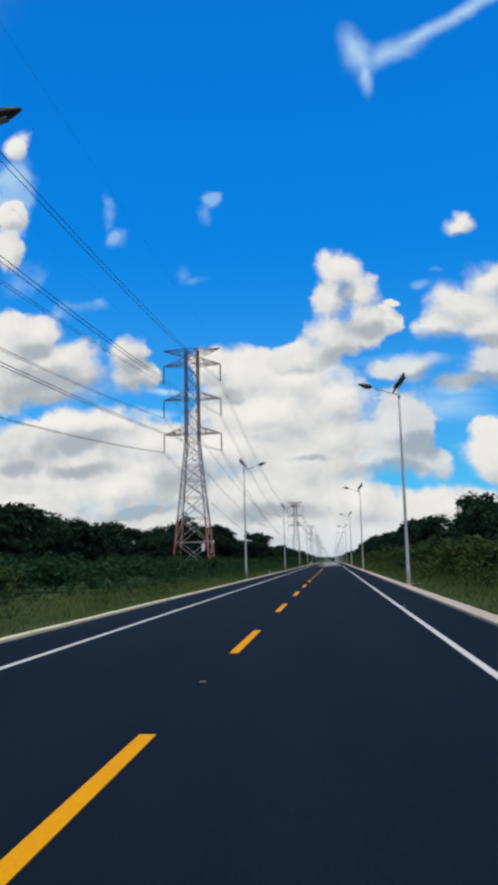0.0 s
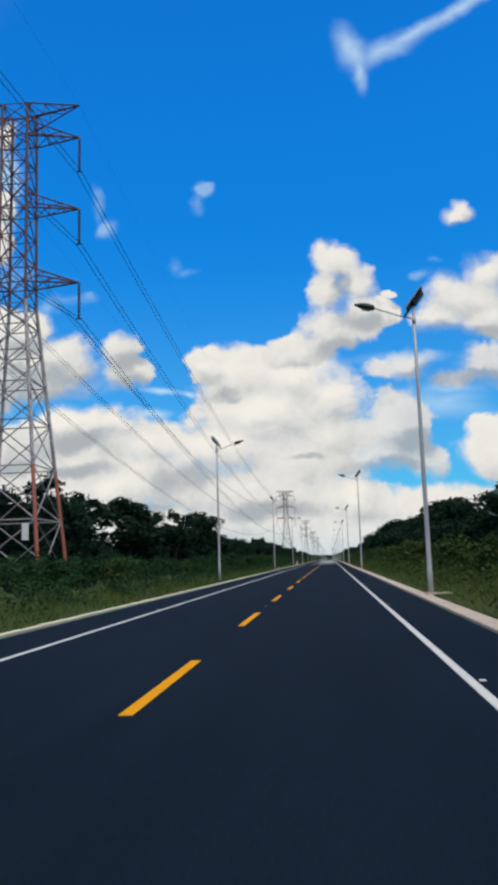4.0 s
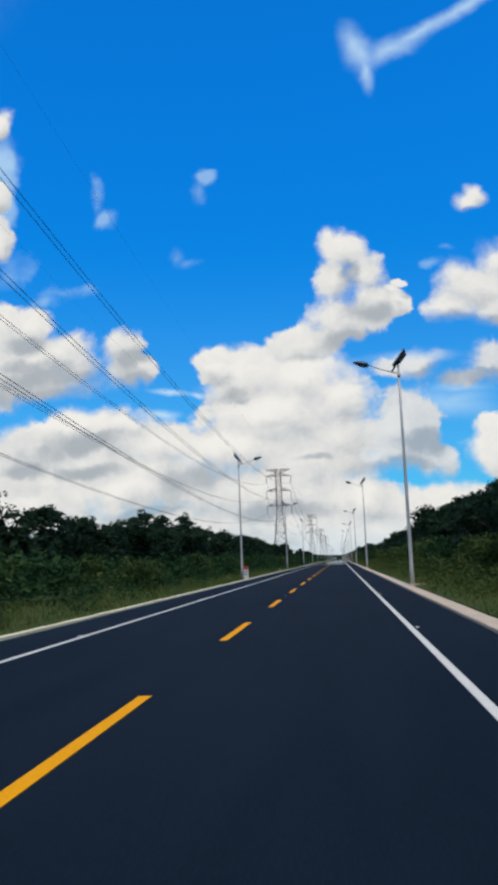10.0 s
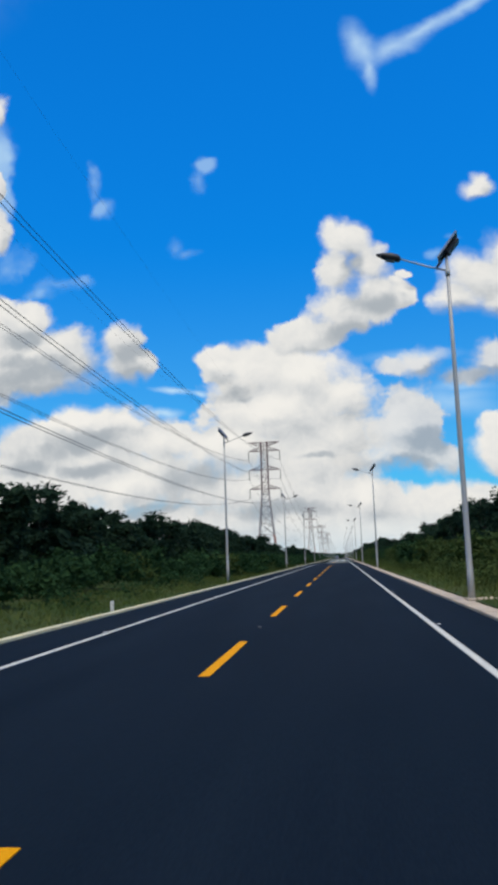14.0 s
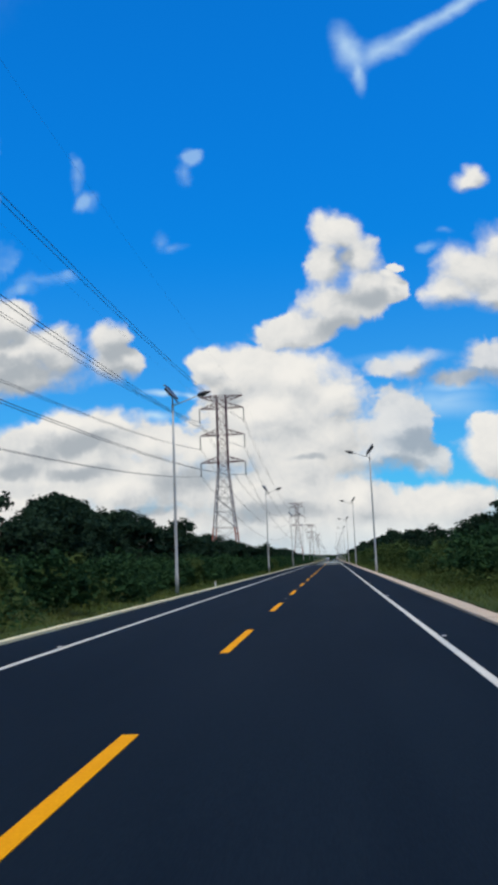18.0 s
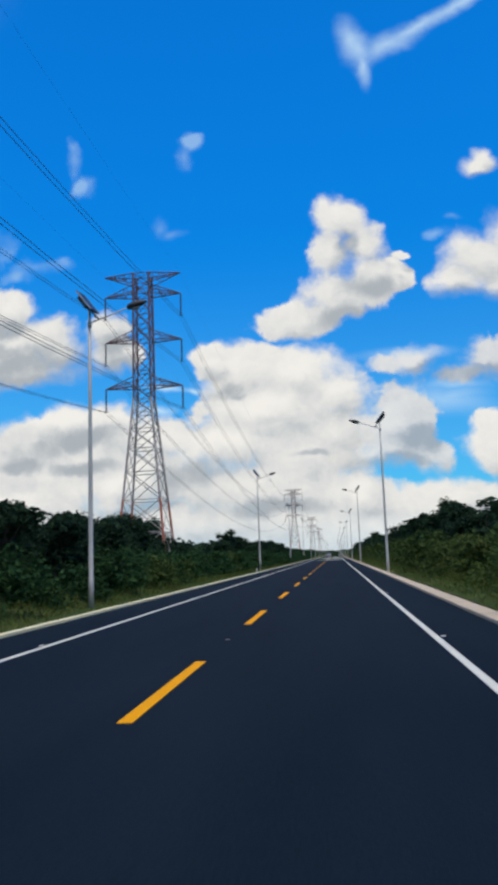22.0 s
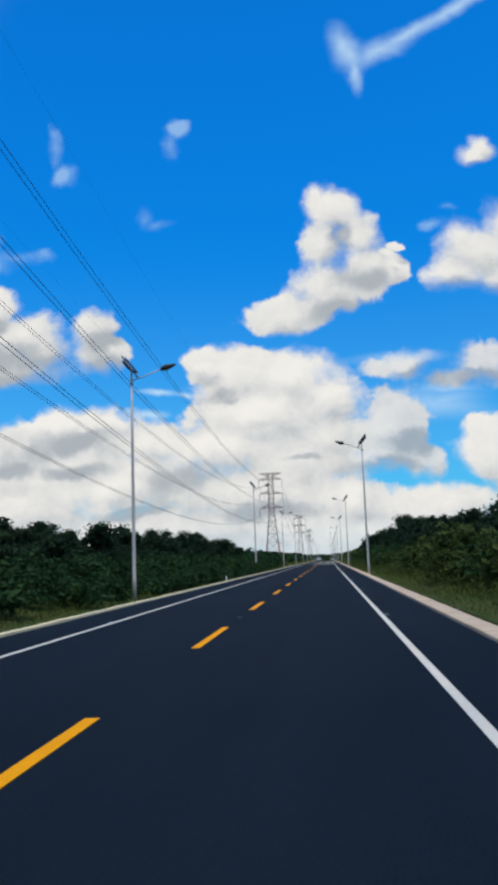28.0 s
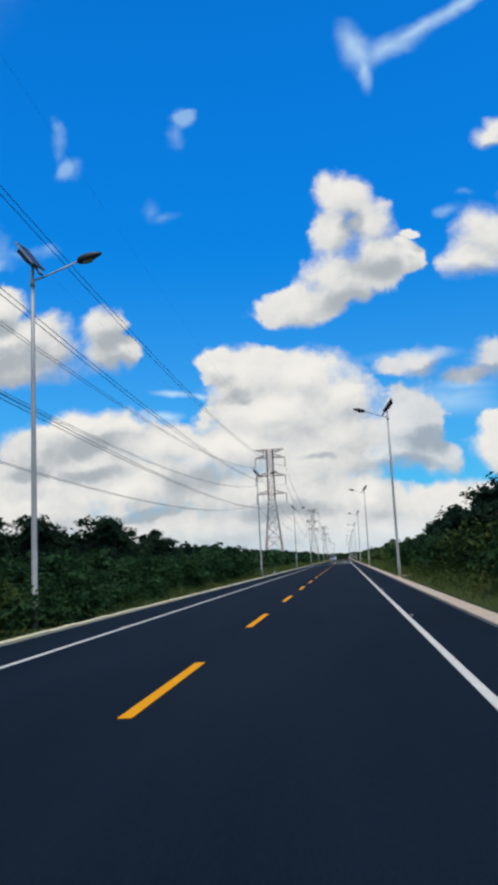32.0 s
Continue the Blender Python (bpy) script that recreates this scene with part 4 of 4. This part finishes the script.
bmesh.ops.recalc_face_normals(b, faces=b.faces[:])
part("red_top", b, POST_RED, stone, "red painted rounded cap")
for k, (w, z) in enumerate(((0.20, 0.56), (0.16, 0.44), (0.20, 0.32), (0.13, 0.20))):
    part("lettering_bar", box(bmesh.new(), (-w / 2, -0.104, z - 0.035), (w / 2, -0.10, z + 0.035)), INK, stone)


# ---- oncoming van ----
SILVER = material("silver_car_paint", (0.50, 0.53, 0.58), (0.44, 0.47, 0.52), rough=0.3, metal=0.55, scale=1, fine=200, coat=0.8)
GLASS = material("tinted_glass", (0.010, 0.018, 0.045), (0.014, 0.022, 0.05), rough=0.08, scale=1, fine=20, gloss=0.4)
RUBBER = material("tyre_rubber", (0.012, 0.012, 0.013), rough=0.85, scale=8, fine=60)
TRIM = material("black_plastic", (0.014, 0.014, 0.016), rough=0.6, scale=5, fine=60)
CHROME = material("chrome_trim", (0.70, 0.71, 0.73), rough=0.15, metal=0.95, scale=5, fine=60)
CLEAR = material("headlight_glass", (0.72, 0.74, 0.78), (0.5, 0.53, 0.58), rough=0.08, scale=6, fine=40, coat=0.6)


def quad_slab(corners, thick=0.012):
    """A thin pane over four corners, thickened along its normal."""
    b = bmesh.new()
    p = [Vector(c) for c in corners]
    nrm = (p[1] - p[0]).cross(p[3] - p[0]).normalized() * thick
    lo, hi = [b.verts.new(v - nrm * 0.5) for v in p], [b.verts.new(v + nrm) for v in p]
    b.faces.new(lo[::-1]), b.faces.new(hi)
    for k in range(4):
        b.faces.new((lo[k], lo[(k + 1) % 4], hi[(k + 1) % 4], hi[k]))
    return b


def van():
    """A silver people carrier, nose towards -y."""
    car = new("van")
    tagged(car, "silver van with dark tinted glass in the oncoming lane", "van")
    # station: y, underside, half width below, shoulder height, half width, top height, half width at the top
    stations = ((0.00, 0.36, 0.62, 0.62, 0.70, 0.78, 0.60), (0.12, 0.26, 0.80, 0.66, 0.88, 0.92, 0.76), (0.45, 0.24, 0.88, 0.80, 0.95, 1.03, 0.84), (1.05, 0.24, 0.90, 0.98, 0.96, 1.16, 0.86),
                (1.45, 0.24, 0.90, 1.08, 0.96, 1.52, 0.80), (1.85, 0.24, 0.90, 1.10, 0.96, 1.82, 0.74), (2.3, 0.24, 0.90, 1.10, 0.96, 1.90, 0.74), (3.6, 0.24, 0.90, 1.10, 0.96, 1.93, 0.74),
                (4.7, 0.26, 0.90, 1.10, 0.95, 1.89, 0.73), (5.0, 0.34, 0.84, 1.08, 0.92, 1.80, 0.68), (5.1, 0.42, 0.78, 1.04, 0.86, 1.55, 0.66))
    b = bmesh.new()
    rings = []
    for y, zu, wu, zs, ws, zt, wt_ in stations:
        half = [(wu, zu), (ws, zu + 0.16), (ws + 0.01, (zu + zs) / 2 + 0.05), (ws, zs), ((ws + wt_) / 2 + 0.015, (zs + zt) / 2), (wt_, zt - 0.05), (wt_ - 0.08, zt), (0.3, zt + 0.025)]
        ring = [b.verts.new((x, y, z)) for x, z in half] + [b.verts.new((-x, y, z)) for x, z in half[::-1]]
        rings.append(ring)
    m = len(rings[0])
    for r, q in zip(rings, rings[1:]):
        for k in range(m):
            b.faces.new((r[k], r[(k + 1) % m], q[(k + 1) % m], q[k]))
    b.faces.new(rings[0]), b.faces.new(rings[-1][::-1])
    bmesh.ops.recalc_face_normals(b, faces=b.faces[:])
    shell = part("body", b, SILVER, car, smooth=True)
    shell.data.set_sharp_from_angle(angle=radians(28))
    part("windscreen", quad_slab(((-0.80, 1.08, 1.235), (0.80, 1.08, 1.235), (0.66, 1.78, 1.85), (-0.66, 1.78, 1.85)), 0.02), GLASS, car, "dark blue-tinted windscreen")
    for s in (-1, 1):
        for y0, y1, name in ((1.62, 2.42, "side_window"), (2.52, 3.60, "side_window"), (3.70, 4.72, "side_window")):
            lean = 0.02 if y0 > 2 else 0.16
            pts = [(s * 0.975, y0, 1.16), (s * 0.975, y1, 1.16), (s * 0.822, y1, 1.74), (s * 0.822, y0 + lean * 1.6, 1.74 if y0 > 2 else 1.68)]
            part(name, quad_slab(pts if s > 0 else pts[::-1], 0.02), GLASS, car)
        b = box(bmesh.new(), (s * 0.60 - 0.19, 0.0, 0.68), (s * 0.60 + 0.21, 0.32, 0.90), 0.07)
        part("headlight", b, CLEAR, car, smooth=True)
        b = box(bmesh.new(), (s * 0.62 - 0.1, 0.02, 0.36), (s * 0.62 + 0.1, 0.14, 0.46), 0.03)
        part("fog_lamp", b, CLEAR, car)
        b = box(bmesh.new(), (s * 1.06 - 0.09, 1.42, 1.13), (s * 1.06 + 0.09, 1.60, 1.32), 0.05)
        mirror = part("door_mirror", b, SILVER, car, smooth=True)
        part("mirror_stem", bar(bmesh.new(), (s * 0.94, 1.52, 1.17), (s * 1.0, 1.52, 1.18), 0.05), TRIM, mirror)
        for y in (0.95, 4.05):
            hub = new("wheel")
            hub.parent = car
            hub.matrix_basis = pose(s * 0.885, y, 0.33)
            part("wheel_arch", tube(bmesh.new(), ((s * 0.90, y, 0.36), (s * 0.972, y, 0.36)), (0.40, 0.40), 28), TRIM, car)
            b = bmesh.new()
            rows = [[b.verts.new((s * x, rr * math.cos(a), rr * math.sin(a))) for a in (2 * math.pi * k / 28 for k in range(28))] for x, rr in ((-0.11, 0.2), (-0.11, 0.31), (-0.08, 0.33), (0.08, 0.33), (0.11, 0.31), (0.11, 0.21), (0.06, 0.20))]
            for r, q in zip(rows, rows[1:]):
                for k in range(28):
                    b.faces.new((r[k], r[(k + 1) % 28], q[(k + 1) % 28], q[k]))
            bmesh.ops.recalc_face_normals(b, faces=b.faces[:])
            part("tyre", b, RUBBER, hub, smooth=True)
            b = bmesh.new()
            tube(b, ((s * 0.03, 0, 0), (s * 0.075, 0, 0)), (0.205, 0.205), 28)
            for k in range(5):
                a = 2 * math.pi * k / 5
                bar(b, (s * 0.085, 0, 0), (s * 0.085, 0.19 * math.cos(a), 0.19 * math.sin(a)), 0.05)
            part("rim", b, CHROME, hub)
    part("grille", box(bmesh.new(), (-0.34, -0.015, 0.60), (0.34, 0.05, 0.80), 0.02), TRIM, car, "dark radiator grille")
    for z in (0.65, 0.71, 0.77):
        part("grille_bar", box(bmesh.new(), (-0.33, -0.03, z - 0.014), (0.33, 0.0, z + 0.014), 0.005), CHROME, car)
    part("badge", box(bmesh.new(), (-0.06, -0.04, 0.68), (0.06, -0.02, 0.74), 0.01), CHROME, car)
    part("bumper", box(bmesh.new(), (-0.80, 0.0, 0.30), (0.80, 0.2, 0.52), 0.06), SILVER, car, smooth=True)
    part("air_intake", box(bmesh.new(), (-0.48, -0.012, 0.32), (0.48, 0.1, 0.40), 0.015), TRIM, car)
    plate = part("number_plate", box(bmesh.new(), (-0.20, -0.03, 0.44), (0.20, -0.005, 0.55), 0.005), POST_WHITE, car)
    for k in range(3):
        part("lettering_bar", box(bmesh.new(), (-0.15 + 0.105 * k, -0.033, 0.465), (-0.07 + 0.105 * k, -0.03, 0.525)), INK, plate)
    part("wiper", bar(bmesh.new(), (-0.45, 1.115, 1.225), (0.15, 1.19, 1.275), 0.025), TRIM, car)
    part("roof_rail", bar(bmesh.new(), (0.66, 2.2, 1.93), (0.66, 4.4, 1.95), 0.03), TRIM, car)
    part("roof_rail", bar(bmesh.new(), (-0.66, 2.2, 1.93), (-0.66, 4.4, 1.95), 0.03), TRIM, car)
    return car


van().matrix_basis = pose(-2.25, 905.0, -0.015)
